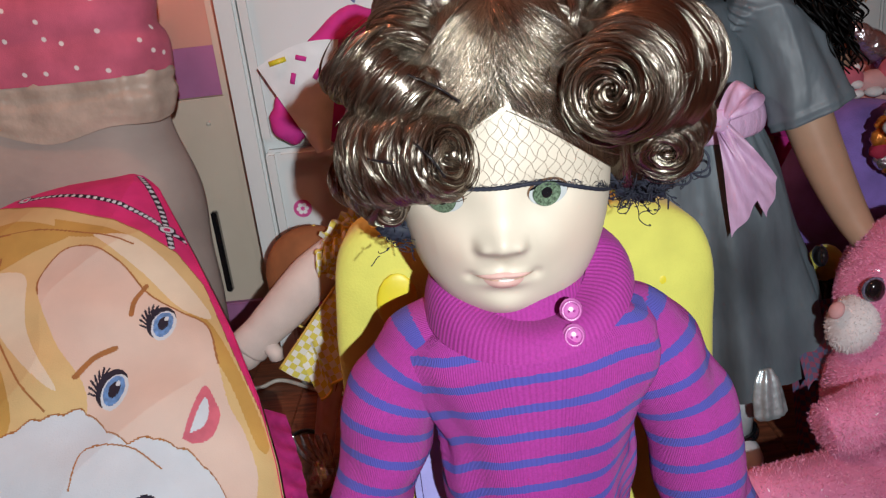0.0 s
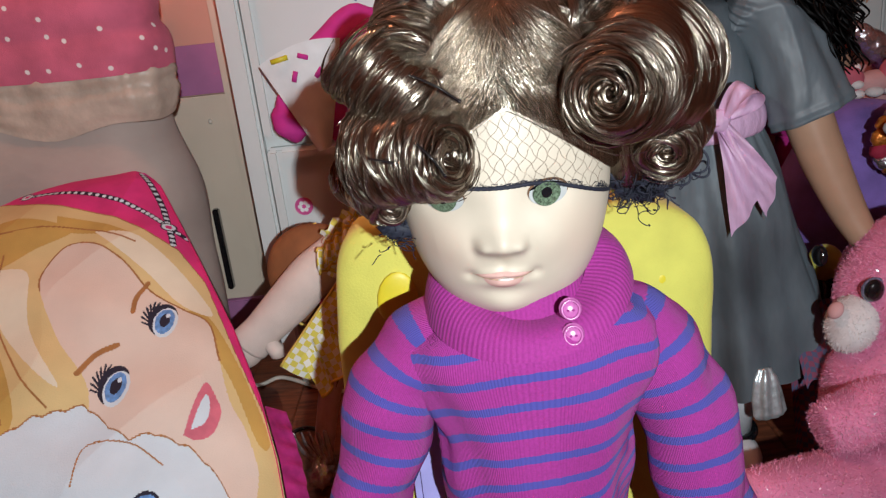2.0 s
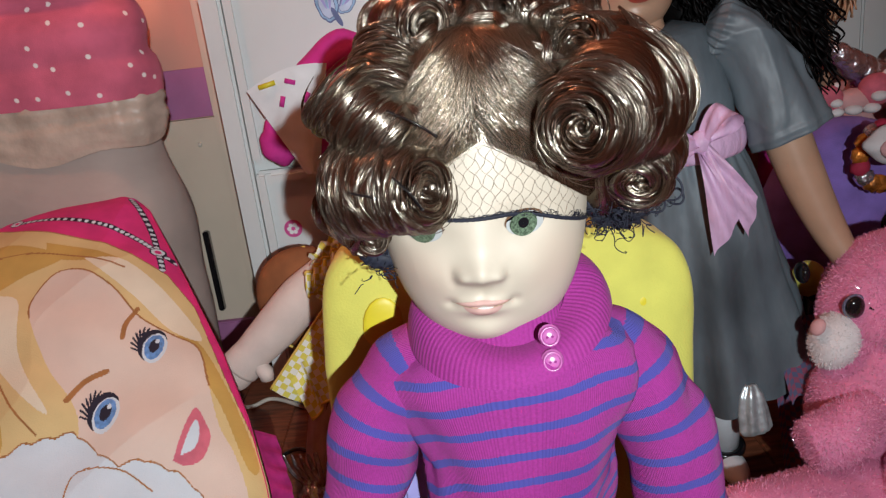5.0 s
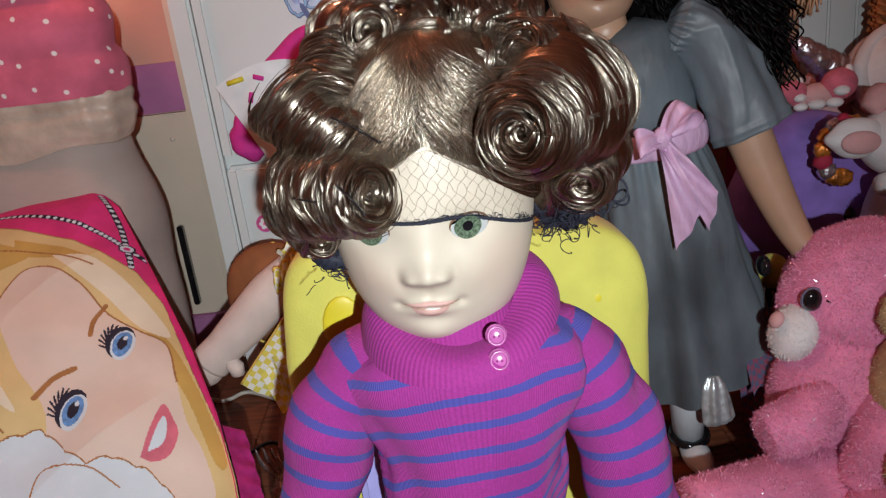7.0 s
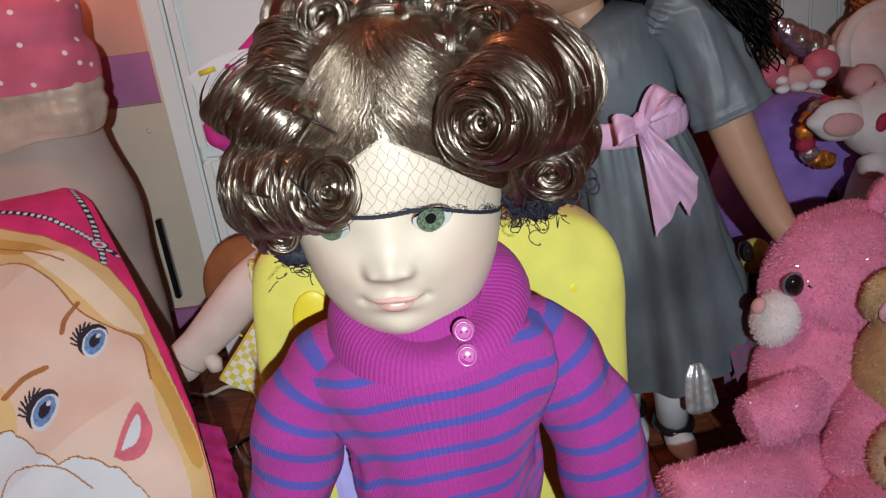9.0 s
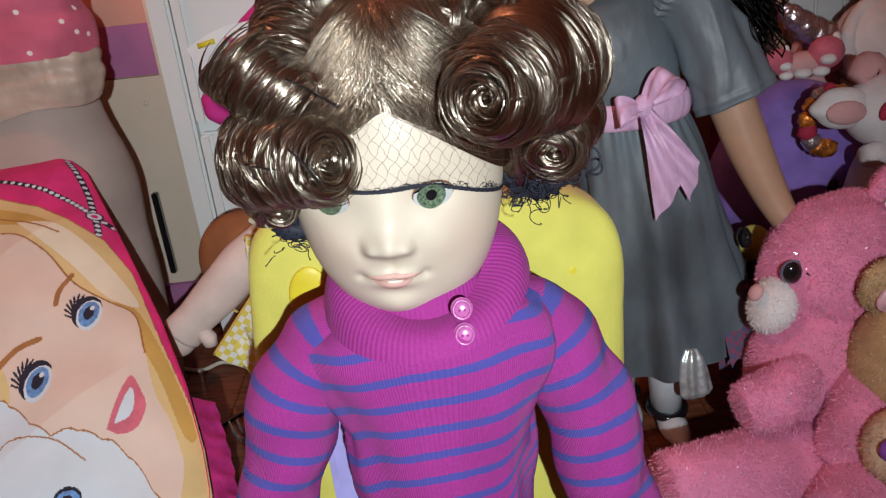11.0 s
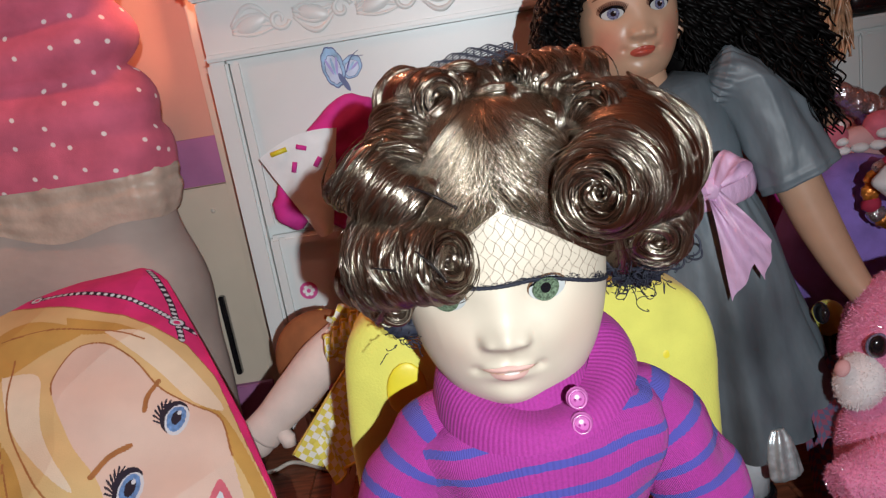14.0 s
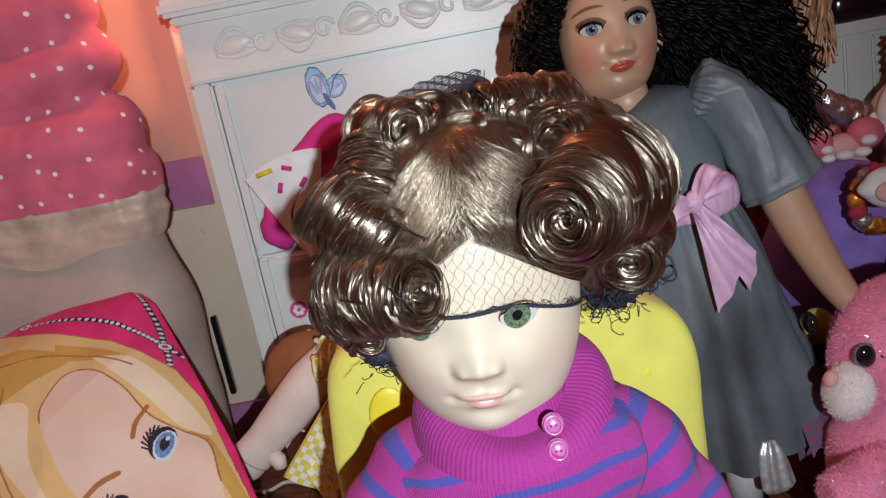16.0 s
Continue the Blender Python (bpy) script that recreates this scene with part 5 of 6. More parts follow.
plush = thing("square_plush", (0.036, 0.43, 0.0), "square yellow plush cushion with stitched round patches behind the doll", "plush toy")
pad(Shape(), (0.034, 0.435, 0.198), (0.282, 0.085, 0.396), YELLOW, (-4, 2, 0), 34, 8.0).add("body", plush)
for sx, sz, rx, rz in ((-0.052, 0.345, 0.015, 0.022), (0.138, 0.338, 0.006, 0.0085), (-0.03, 0.20, 0.010, 0.012)):
    q = Shape()
    q.ball((sx, 0.3955 + (sz - 0.198) * 0.07 + (0.004 if sx > 0.1 else 0.0), sz), (rx, 0.0030, rz), YELLOW_SPOT, (0, 8, 0), 22, 10)
    q.add("patch", plush, "darker yellow satin patch")
card = thing("lilac_bag", (-0.03, 0.375, 0.0), "lilac printed bag with pale rounded letters behind the arm", "bag")
Shape().box((-0.055, 0.372, 0.0), (0.02, 0.386, 0.285), LILAC, 0.006).add("body", card)
for k in range(3):
    Shape().box((-0.032 + 0.011 * k, 0.369, 0.205), (-0.026 + 0.011 * k, 0.373, 0.262), WHITE_CLOTH, 0.0015).add("print_bar", card, "pale printed bar")


# ---- the tall doll in the grey dress ----
def build_grey_doll():
    rng = np.random.default_rng(23)
    o = Shape()
    head = Head((0.209, 0.702, 0.573), (0.0495, 0.048, 0.067), (0.0010, -0.0125, 0.0085), -0.0275, ((-0.0245, 0.0085), (0.0205, 0.0125)), 2, 0.82)
    head.skull(o, VINYL2, 240, 190)
    head.patch(o, 0.0015, -0.0300, 0.0125, 0.0046, LIP_RED, 0.0006, top=0.5, low=1.0, tilt=6, bulge=0.0010, smile=0.001)
    for dx in (-0.0040, 0.0040):
        head.patch(o, 0.0015 + dx, -0.0272 + dx * 0.1, 0.0090, 0.0028, LIP_RED, 0.0008, top=0.9, low=0.6, tilt=6 - dx * 2500, bulge=0.0010)
    for ex, ez in head.eyes:
        head.patch(o, ex, ez + 0.0032, 0.0135, 0.0090, LID_BROWN, 0.0006, top=1.0, low=0.5, tilt=6)
        head.patch(o, ex, ez + 0.0010, 0.0112, 0.0080, BLACK, 0.0010, top=0.86, low=0.66, tilt=6)
        head.patch(o, ex, ez, 0.0098, 0.0066, EYE_WHITE, 0.0014, top=0.72, low=0.80, bulge=0.001, tilt=6)
        head.patch(o, ex + 0.0006, ez + 0.0004, 0.0056, 0.0055, IRIS_GREY, 0.0027, top=0.92)
        head.patch(o, ex + 0.0006, ez + 0.0004, 0.0026, 0.0026, BLACK, 0.0031)
        # catchlight on the pupil, put in as a white spot
        head.patch(o, ex + 0.0020, ez + 0.0018, 0.0009, 0.0009, EYE_WHITE, 0.0034)
        head.patch(o, ex + (0.002 if ex > 0 else -0.002), ez + 0.0205, 0.0150, 0.0017, BROW, 0.0006, tilt=14 if ex < 0 else -4, smile=-0.0035)
        for k in range(17):
            t = -1 + k * 0.125
            p0 = head.front(np.array(ex + 0.0105 * t), np.array(ez + 0.0062 * (1 - 0.5 * t * t)), 0.0022)
            o.tube([p0, p0 + np.array((0.002 * t, -0.003, 0.0022)), p0 + np.array((0.0035 * t, -0.004, 0.0048))], [0.0004, 0.0003, 0.0001], BLACK, 4)
    o.ball((0.258, 0.700, 0.560), (0.006, 0.010, 0.013), VINYL2, seg=12, rings=8)
    o.tube([(0.216, 0.700, 0.525), (0.222, 0.700, 0.485)], [0.024, 0.026], VINYL2, 16)
    # bodice, seen as stiff taffeta with soft dents
    dent = lambda t, a: 1 + 0.04 * (np.abs(np.sin(t * 3 + 2.5 * a)) - 0.6) + 0.016 * np.abs(np.sin(6 * a - t * 3))
    o.tube([(0.224, 0.698, 0.502), (0.232, 0.697, 0.488), (0.243, 0.695, 0.455), (0.254, 0.693, 0.42), (0.262, 0.690, 0.385)], [0.030, 0.056, 0.060, 0.056, 0.052], TAFFETA, 60, flat=0.72, wob=dent)
    # sleeves with gathered heads
    for pts, s in ((((0.280, 0.690, 0.508), (0.312, 0.684, 0.490), (0.342, 0.676, 0.442), (0.362, 0.668, 0.392)), 1), (((0.178, 0.700, 0.500), (0.152, 0.698, 0.478), (0.138, 0.694, 0.435), (0.130, 0.690, 0.395)), -1)):
        C = spline(pts, 70)
        T = np.gradient(C, axis=0)
        T /= np.linalg.norm(T, axis=1)[:, None]
        A = np.cross(T, (0, 1, 0))
        A /= np.linalg.norm(A, axis=1)[:, None]
        B = np.cross(A, T)
        ang = np.linspace(0, 2 * np.pi, 160, endpoint=False)
        crease = lambda q: 1 - 2 * np.abs(q % 1 - 0.5)
        rows = []
        for i, t in enumerate(np.linspace(0, 1, 70)):
            base = np.interp(t, (0, 0.05, 0.13, 0.22, 0.5, 0.8, 1.0), (0.010, 0.028, 0.035, 0.034, 0.035, 0.038, 0.041))
            r = base + 0.0022 * np.sin(21 * ang + s + 2 * np.sin(3 * ang)) * math.exp(-((t - 0.10) / 0.10) ** 2)
            r = r + 0.010 * (crease(ang * 3 / 6.2832 + 0.55 * t + 0.1 * np.sin(ang)) ** 2 - 0.3) * math.sin(math.pi * min(1, t * 1.1)) ** 0.7
            r = r + 0.005 * (crease(ang * 2 / 6.2832 - 1.2 * t + 0.3) ** 3 - 0.2) * math.sin(math.pi * min(1, t))
            r = r + 0.0022 * np.sin(7 * ang + 5 * t) * t + (0.0012 if 0.93 < t < 0.97 else 0)
            rows.append(C[i] + (r * np.cos(ang))[:, None] * A[i] + 0.86 * (r * np.sin(ang))[:, None] * B[i])
        rows += [np.asarray(rows[-1]) * 0.97 + C[-1] * 0.03, np.asarray(rows[-12]) * 0.9 + C[-12] * 0.1]
        o.grid(rows, TAFFETA, wrap_v=True)
    arm = spline(((0.352, 0.668, 0.402), (0.372, 0.658, 0.345), (0.392, 0.645, 0.295), (0.408, 0.632, 0.262)), 24)
    o.tube(arm, [0.024, 0.022, 0.018, 0.014], VINYL2, 18)
    o.ball((0.413, 0.626, 0.246), (0.016, 0.012, 0.020), VINYL2, (0, -25, 0), 18, 12)
    for k in range(4):
        o.tube([(0.408 + 0.006 * k, 0.620, 0.236), (0.412 + 0.007 * k, 0.614, 0.222), (0.414 + 0.007 * k, 0.614, 0.212)], [0.0045, 0.004, 0.003], VINYL2, 8)
    o.tube([(0.402, 0.622, 0.252), (0.396, 0.612, 0.240), (0.398, 0.606, 0.230)], [0.005, 0.0045, 0.003], VINYL2, 8)
    o.tube(spline(((0.140, 0.690, 0.40), (0.130, 0.68, 0.33), (0.128, 0.66, 0.27)), 14), [0.022, 0.020, 0.014], VINYL2, 14)
    # skirt in deep soft folds
    rows, uvs = [], []
    for t in np.linspace(0, 1, 44):
        cx, cy = 0.262 + 0.050 * t, 0.690 + 0.005 * t
        hw = 0.052 + 0.042 * t ** 0.7
        hd = 0.040 + 0.032 * t ** 0.7
        row, ur = [], []
        for a in np.linspace(0, 2 * np.pi, 150, endpoint=False):
            f = 0.0022 * math.sin(26 * a) * math.exp(-t * 7) + t * (0.0070 * math.sin(7 * a + 0.6 + 0.8 * t) + 0.0042 * math.sin(12 * a + 2 + t * 3)) + 0.002 * math.sin(t * 12 + 2 * a)
            row.append((cx + (hw + f) * math.cos(a), cy + (hd + f) * math.sin(a), 0.388 + (0.104 - 0.388) * t + 0.020 * t * math.cos(a) + 0.003 * t * math.sin(7 * a)))
            ur.append((t * 0.28, a * 0.08))
        rows.append(row)
        uvs.append(ur)
    o.grid(rows[::-1], TAFFETA, wrap_v=True, uv=uvs)
    # sash and bow
    o.tube([(0.262 + 0.056 * math.cos(a), 0.690 + 0.044 * math.sin(a), 0.390 + 0.004 * math.cos(a)) for a in np.linspace(0, 2 * np.pi, 50)], 0.0046, BOW, 16, caps=False, flat=3.0, side=(0, 0, 1))
    K = np.array((0.256, 0.630, 0.402))
    o.ball(K, (0.010, 0.008, 0.012), BOW, seg=16, rings=10, fn=lambda D: 1 + 0.08 * np.sin(9 * D[..., 2]))

    def loop(d, up, size):
        """A ribbon loop that leaves the knot, opens and returns to it."""
        d, up = np.array(d, float), np.array(up, float)
        rows = []
        for t in np.linspace(0, 1, 30):
            r = math.sin(t * math.pi)
            c = K + d * size * r + up * size * 0.34 * math.sin(2 * math.pi * t) + np.array((0, -0.012, 0)) * r
            w = 0.005 + 0.010 * r
            side = np.cross(d, up)
            side /= np.linalg.norm(side)
            rows.append([c + side * w * q + up * 0.002 * math.sin(q * 5 + t * 9) for q in np.linspace(-1, 1, 9)])
        o.grid(rows, BOW)

    loop((0.62, 0.0, 0.78), (-0.5, -0.5, 0.5), 0.040)
    loop((-0.95, 0.0, -0.02), (0.0, -0.6, 0.5), 0.030)
    for end, w1 in (((0.276, 0.622, 0.306), 0.0100), ((0.304, 0.626, 0.324), 0.0085)):
        end = np.array(end)
        rows = []
        for t in np.linspace(0, 1, 18):
            c = K * (1 - t) + end * t + np.array((0, -0.014 * math.sin(t * 2.4), 0))
            w = 0.006 + w1 * t
            d = (end - K) / np.linalg.norm(end - K)
            sd = np.cross(d, (0, -1, 0))
            rows.append([c + sd * w * q + d * (0.016 * t * q * q * 0.0 + 0.014 * q * t ** 3) + np.array((0, 0.004 * math.sin(q * 4 + t * 5), 0)) for q in np.linspace(-1, 1, 9)])
        o.grid(rows, BOW)
    # legs, shoes
    for lx, ly in ((0.294, 0.672), (0.250, 0.715)):
        o.tube([(lx - 0.004, ly + 0.01, 0.17), (lx - 0.001, ly, 0.09), (lx, ly, 0.03)], [0.026, 0.022, 0.018], STOCKING, 18)
        o.ball((lx + 0.002, ly - 0.022, 0.014), (0.017, 0.036, 0.015), STOCKING, seg=20, rings=12)
        o.tube([(lx + 0.020 * math.cos(a), ly + 0.020 * math.sin(a) - 0.002, 0.030 + 0.004 * math.sin(a)) for a in np.linspace(0, 2 * np.pi, 30)], 0.005, BLACK, 8, caps=False)
    # black ringlets
    o.ball((0.225, 0.738, 0.585), (0.078, 0.046, 0.072), BLACK_HAIR, fn=lambda D: 1 + 0.05 * np.sin(11 * D[..., 0] + 7 * D[..., 2]))
    o.ball((0.312, 0.738, 0.545), (0.072, 0.034, 0.095), BLACK_HAIR, fn=lambda D: 1 + 0.06 * np.sin(13 * D[..., 0] + 9 * D[..., 2]))
    o.ball((0.150, 0.735, 0.575), (0.030, 0.034, 0.055), BLACK_HAIR)
    o.ball((0.348, 0.738, 0.540), (0.054, 0.030, 0.080), BLACK_HAIR, fn=lambda D: 1 + 0.07 * np.sin(15 * D[..., 0] + 8 * D[..., 2]))
    for k in range(900):
        right = k % 4 != 0 or k >= 780
        if k >= 780:
            start = np.array((rng.uniform(0.275, 0.320), 0.690 + rng.uniform(-0.01, 0.03), rng.uniform(0.58, 0.64)))
            end = np.array((rng.uniform(0.368, 0.418), 0.680 + rng.uniform(-0.02, 0.04), rng.uniform(0.420, 0.52)))
        elif k % 7 == 1:
            start = np.array((rng.uniform(0.238, 0.262), 0.690 + rng.uniform(0, 0.02), rng.uniform(0.605, 0.635)))
            end = np.array((rng.uniform(0.262, 0.315), 0.690 + rng.uniform(-0.005, 0.03), rng.uniform(0.500, 0.54)))
        elif right:
            x0 = rng.uniform(0.245, 0.300)
            start = np.array((x0, 0.700 + rng.uniform(-0.01, 0.04), rng.uniform(0.60, 0.645)))
            end = np.array((0.290 + 0.118 * rng.random() ** 0.8, 0.690 + rng.uniform(-0.022, 0.06), rng.uniform(0.425, 0.58)))
            if end[0] < 0.335:
                end[2] = max(end[2], 0.505)
                end[1] += 0.02
        else:
            start = np.array((rng.uniform(0.155, 0.185), 0.695 + rng.uniform(-0.01, 0.04), rng.uniform(0.60, 0.64)))
            end = np.array((rng.uniform(0.112, 0.155), 0.695 + rng.uniform(-0.02, 0.05), rng.uniform(0.51, 0.57)))
        n = 60
        t = np.linspace(0, 1, n)
        mid = (start + end) / 2 + np.array((0.025 if right else -0.018, -0.006, 0.035))
        C = (1 - t)[:, None] ** 2 * start + 2 * (t * (1 - t))[:, None] * mid + (t ** 2)[:, None] * end
        r = 0.0052 * np.minimum(1, t * 2.5) * rng.uniform(0.4, 1.3)
        an = rng.random() * 6 + t * 2 * np.pi * rng.uniform(5, 8)
        C = C + np.stack([r * np.cos(an), r * np.sin(an), 0.002 * np.sin(an)], 1)
        o.tube(C, [0.0020, 0.0024, 0.0021, 0.0008], BLACK_HAIR, 5)
    for k in range(90):
        t = np.linspace(0, 1, 16)
        s = k / 89
        x = 0.165 + 0.09 * s
        z0 = 0.618 + 0.018 * math.sin(s * math.pi)
        C = np.stack([x + (x - 0.21) * 0.4 * t, 0.668 + 0.05 * t + 0.012 * (1 - math.sin(s * math.pi)) + 0 * t, z0 + 0.03 * np.sin(t * 2.2)], 1)
        o.tube(C, 0.0018, BLACK_HAIR, 5)
    return tagged(o.add("dress_doll", base=(0.29, 0.68, 0.0)), "tall doll with black ringlets in a grey taffeta dress", "doll")


build_grey_doll()


# ---- plush toys ----
def furred(o, rng, n, length=0.0034, width=0.00045):
    return fuzz(o, int(n * 1.5), length, width, ((PINK_FUR, 0, 0.45), (PINK_FUR_TIP, 0.45, 0.978), (TINSEL, 0.978, 1.0)), rng)


def build_pink_bear():
    rng = np.random.default_rng(5)
    b = thing("pink_bear", (0.42, 0.57, 0.0), "sparkly bright pink plush bear sitting on the floor", "plush toy")
    lump = lambda D: 1 + 0.02 * np.sin(8 * D[..., 0] + 5 * D[..., 2]) + 0.02 * np.sin(11 * D[..., 1])
    furred(Shape().ball((0.432, 0.580, 0.100), (0.082, 0.075, 0.105), PINK_FUR, fn=lump), rng, 24000).add("body", b)
    head = furred(Shape().ball((0.442, 0.605, 0.224), (0.067, 0.068, 0.079), PINK_FUR, (0, 38, 0), fn=lump), rng, 24000).add("head", b)
    fuzz(Shape().ball((0.372, 0.582, 0.198), (0.021, 0.028, 0.030), WHITE_PLUSH, (0, 26, 0)), 2500, 0.003, 0.0005, ((WHITE_PLUSH, 0, 1),), rng).add("muzzle", head, "short white plush muzzle")
    Shape().ball((0.350, 0.572, 0.219), (0.0065, 0.008, 0.009), PALE_PINK, (0, 30, 0), 14, 10).add("nose", head, "small pink nose")
    eye = Shape().ball((0.3850, 0.5715, 0.237), (0.0125, 0.006, 0.0130), IRIS_GREY, seg=20, rings=12).ball((0.3830, 0.5675, 0.238), (0.0095, 0.006, 0.0115), BLACK, seg=18, rings=12).add("eye", head, "glossy dark bead eye")
    Shape().ball((0.372, 0.655, 0.243), (0.007, 0.012, 0.012), BLACK, seg=16, rings=10).add("eye", head, "glossy dark bead eye")
    lash = Shape()
    for k in range(5):
        p = np.array((0.3955 + 0.003 * k, 0.5590 - 0.001 * k, 0.235 + 0.0012 * k))
        lash.tube([p, p + np.array((0.005, -0.002, 0.001 + 0.001 * k)), p + np.array((0.009, -0.001, 0.004 + 0.002 * k))], [0.0008, 0.0006, 0.0002], BLACK, 5)
    lash.tube([(0.3935, 0.5615, 0.239), (0.4025, 0.5560, 0.234), (0.4135, 0.5505, 0.237)], [0.0012, 0.0014, 0.0006], BLACK, 6)
    lash.add("eyelash", head, "curled black eyelashes")
    for c, t in (((0.500, 0.610, 0.290), 20), ((0.520, 0.650, 0.262), 40)):
        e = furred(Shape().ball(c, (0.034, 0.016, 0.034), PINK_FUR, (0, t, 25)), rng, 2200).add("ear", head)
        Shape().ball((c[0] - 0.004, c[1] - 0.014, c[2] - 0.006), (0.022, 0.006, 0.020), SILVER, (0, t, 25), 18, 10).add("inner_ear", e, "crinkled silver inner ear")
    furred(Shape().tube(spline(((0.392, 0.540, 0.145), (0.352, 0.525, 0.128), (0.318, 0.520, 0.122)), 20), [0.020, 0.026, 0.028, 0.022], PINK_FUR, 22), rng, 8000).add("arm", b)
    furred(Shape().tube(spline(((0.450, 0.525, 0.155), (0.420, 0.490, 0.110), (0.395, 0.480, 0.075)), 20), [0.026, 0.034, 0.034, 0.026], PINK_FUR, 22), rng, 8000).add("arm", b)
    furred(Shape().tube(spline(((0.400, 0.520, 0.055), (0.310, 0.500, 0.052), (0.235, 0.490, 0.055)), 20), [0.044, 0.048, 0.046, 0.040], PINK_FUR, 24), rng, 12000).add("leg", b)
    furred(Shape().tube(spline(((0.460, 0.520, 0.055), (0.410, 0.455, 0.052), (0.370, 0.425, 0.050)), 20), [0.044, 0.050, 0.046, 0.036], PINK_FUR, 24), rng, 12000).add("leg", b)


build_pink_bear()


def build_tan_bear():
    rng = np.random.default_rng(6)
    b = thing("tan_bear", (0.52, 0.49, 0.0), "tan plush animal with a violet nose leaning on the pink bear", "plush toy")
    fz = lambda s, n: fuzz(s, n, 0.0035, 0.0005, ((TAN_FUR, 0, 0.7), (CREAM_FUR, 0.7, 1)), rng)
    fz(Shape().ball((0.560, 0.500, 0.080), (0.080, 0.070, 0.080), TAN_FUR), 5000).add("body", b)
    head = fz(Shape().ball((0.488, 0.505, 0.165), (0.072, 0.060, 0.078), TAN_FUR, (0, 25, 0)), 8000).add("head", b)
    fz(Shape().ball((0.428, 0.440, 0.120), (0.034, 0.030, 0.036), CREAM_FUR), 2500).add("muzzle", head, "cream plush muzzle")
    Shape().ball((0.408, 0.420, 0.135), (0.014, 0.010, 0.012), VIOLET, seg=16, rings=10).add("nose", head, "shiny violet felt nose")
    Shape().ball((0.436, 0.465, 0.162), (0.006, 0.006, 0.009), BLACK, seg=14, rings=10).add("eye", head, "small dark bead eye")
    ear = fz(Shape().ball((0.452, 0.520, 0.238), (0.030, 0.014, 0.027), TAN_FUR, (0, -20, 0)), 3500).add("ear", head)
    Shape().ball((0.449, 0.507, 0.232), (0.019, 0.005, 0.014), PINK_SATIN, (0, -25, 0), 18, 10).add("inner_ear", ear, "glittery pink inner ear")
    fz(Shape().tube(spline(((0.480, 0.470, 0.08), (0.440, 0.420, 0.05), (0.410, 0.400, 0.04)), 14), [0.03, 0.032, 0.026], TAN_FUR, 18), 2500).add("arm", b)


build_tan_bear()

pp = thing("purple_plush", (0.53, 0.88, 0.0), "round purple plush cushion with small dark eyes", "plush toy")
Shape().ball((0.535, 0.890, 0.215), (0.110, 0.085, 0.145), PURPLE_PLUSH, fn=lambda D: 1 + 0.03 * np.sin(5 * D[..., 0] + 4 * D[..., 2])).add("body", pp)
Shape().ball((0.535, 0.890, 0.060), (0.085, 0.075, 0.060), PURPLE_PLUSH).add("base", pp)
Shape().ball((0.548, 0.806, 0.232), (0.008, 0.005, 0.012), BLACK, seg=14, rings=10).add("eye", pp, "black stitched eye")
Shape().ball((0.490, 0.812, 0.212), (0.014, 0.010, 0.009), YELLOW, seg=14, rings=10).add("beak", pp, "small yellow beak")

for k, (c, sz) in enumerate((((0.418, 0.735, 0.200), 0.020), ((0.404, 0.730, 0.118), 0.018))):
    bee = thing("bee_plush", (c[0], c[1], 0.0), "small yellow and black plush bee beside the grey skirt", "plush toy", "little bees")
    Shape().ball(c, (sz, sz, sz * 1.1), YELLOW, seg=18, rings=12).add("body", bee)
    Shape().ball((c[0] + 0.012, c[1] - 0.004, c[2] - sz * 0.9), (sz * 0.8, sz * 0.8, sz * 0.5), BLACK, seg=16, rings=10).add("stripe", bee, "black stripe")
    Shape().tube([(c[0] + 0.004, c[1] + 0.005, 0.0), (c[0] + 0.004, c[1] + 0.005, c[2])], [0.016, 0.012], BLACK, 10).add("stalk", bee)


def build_bunny():
    b = thing("white_bunny", (0.60, 0.765, 0.0), "pale white plush bunny with rosy ear and felt eyes", "plush toy")
    head = Shape().ball((0.588, 0.765, 0.336), (0.056, 0.046, 0.046), WHITE_PLUSH).add("head", b)
    Shape().ball((0.556, 0.725, 0.345), (0.007, 0.004, 0.011), RED_FELT, (0, 15, 0), 14, 8).add("eye", head, "oval red felt eye")
    Shape().ball((0.620, 0.728, 0.345), (0.007, 0.004, 0.011), RED_FELT, (0, 15, 0), 14, 8).add("eye", head, "oval red felt eye")
    Shape().ball((0.580, 0.719, 0.324), (0.005, 0.004, 0.003), ROSE, seg=12, rings=8).add("nose", head, "tiny rose stitched nose")
    ear = Shape().ball((0.522, 0.755, 0.346), (0.036, 0.018, 0.023), WHITE_PLUSH, (0, 5, 0), fn=lambda D: 1 + 0.06 * np.sin(6 * D[..., 2] + 2)).add("ear", head)
    Shape().ball((0.520, 0.741, 0.344), (0.024, 0.006, 0.014), PALE_PINK, (0, 5, 0), 16, 10).add("inner_ear", ear, "rosy inner ear")
    Shape().tube(spline(((0.572, 0.775, 0.365), (0.560, 0.775, 0.385), (0.545, 0.772, 0.372)), 12), [0.016, 0.020, 0.012], PALE_PINK, 14).add("ear", head, "folded pink ear")
    Shape().ball((0.598, 0.775, 0.210), (0.050, 0.045, 0.100), WHITE_PLUSH).add("body", b)
    Shape().ball((0.600, 0.775, 0.060), (0.060, 0.055, 0.060), WHITE_PLUSH).add("base", b)
    Shape().tube([(0.580, 0.745, 0.290), (0.555, 0.735, 0.292), (0.540, 0.732, 0.293)], [0.014, 0.016, 0.012], WHITE_PLUSH, 14).add("arm", b)


build_bunny()

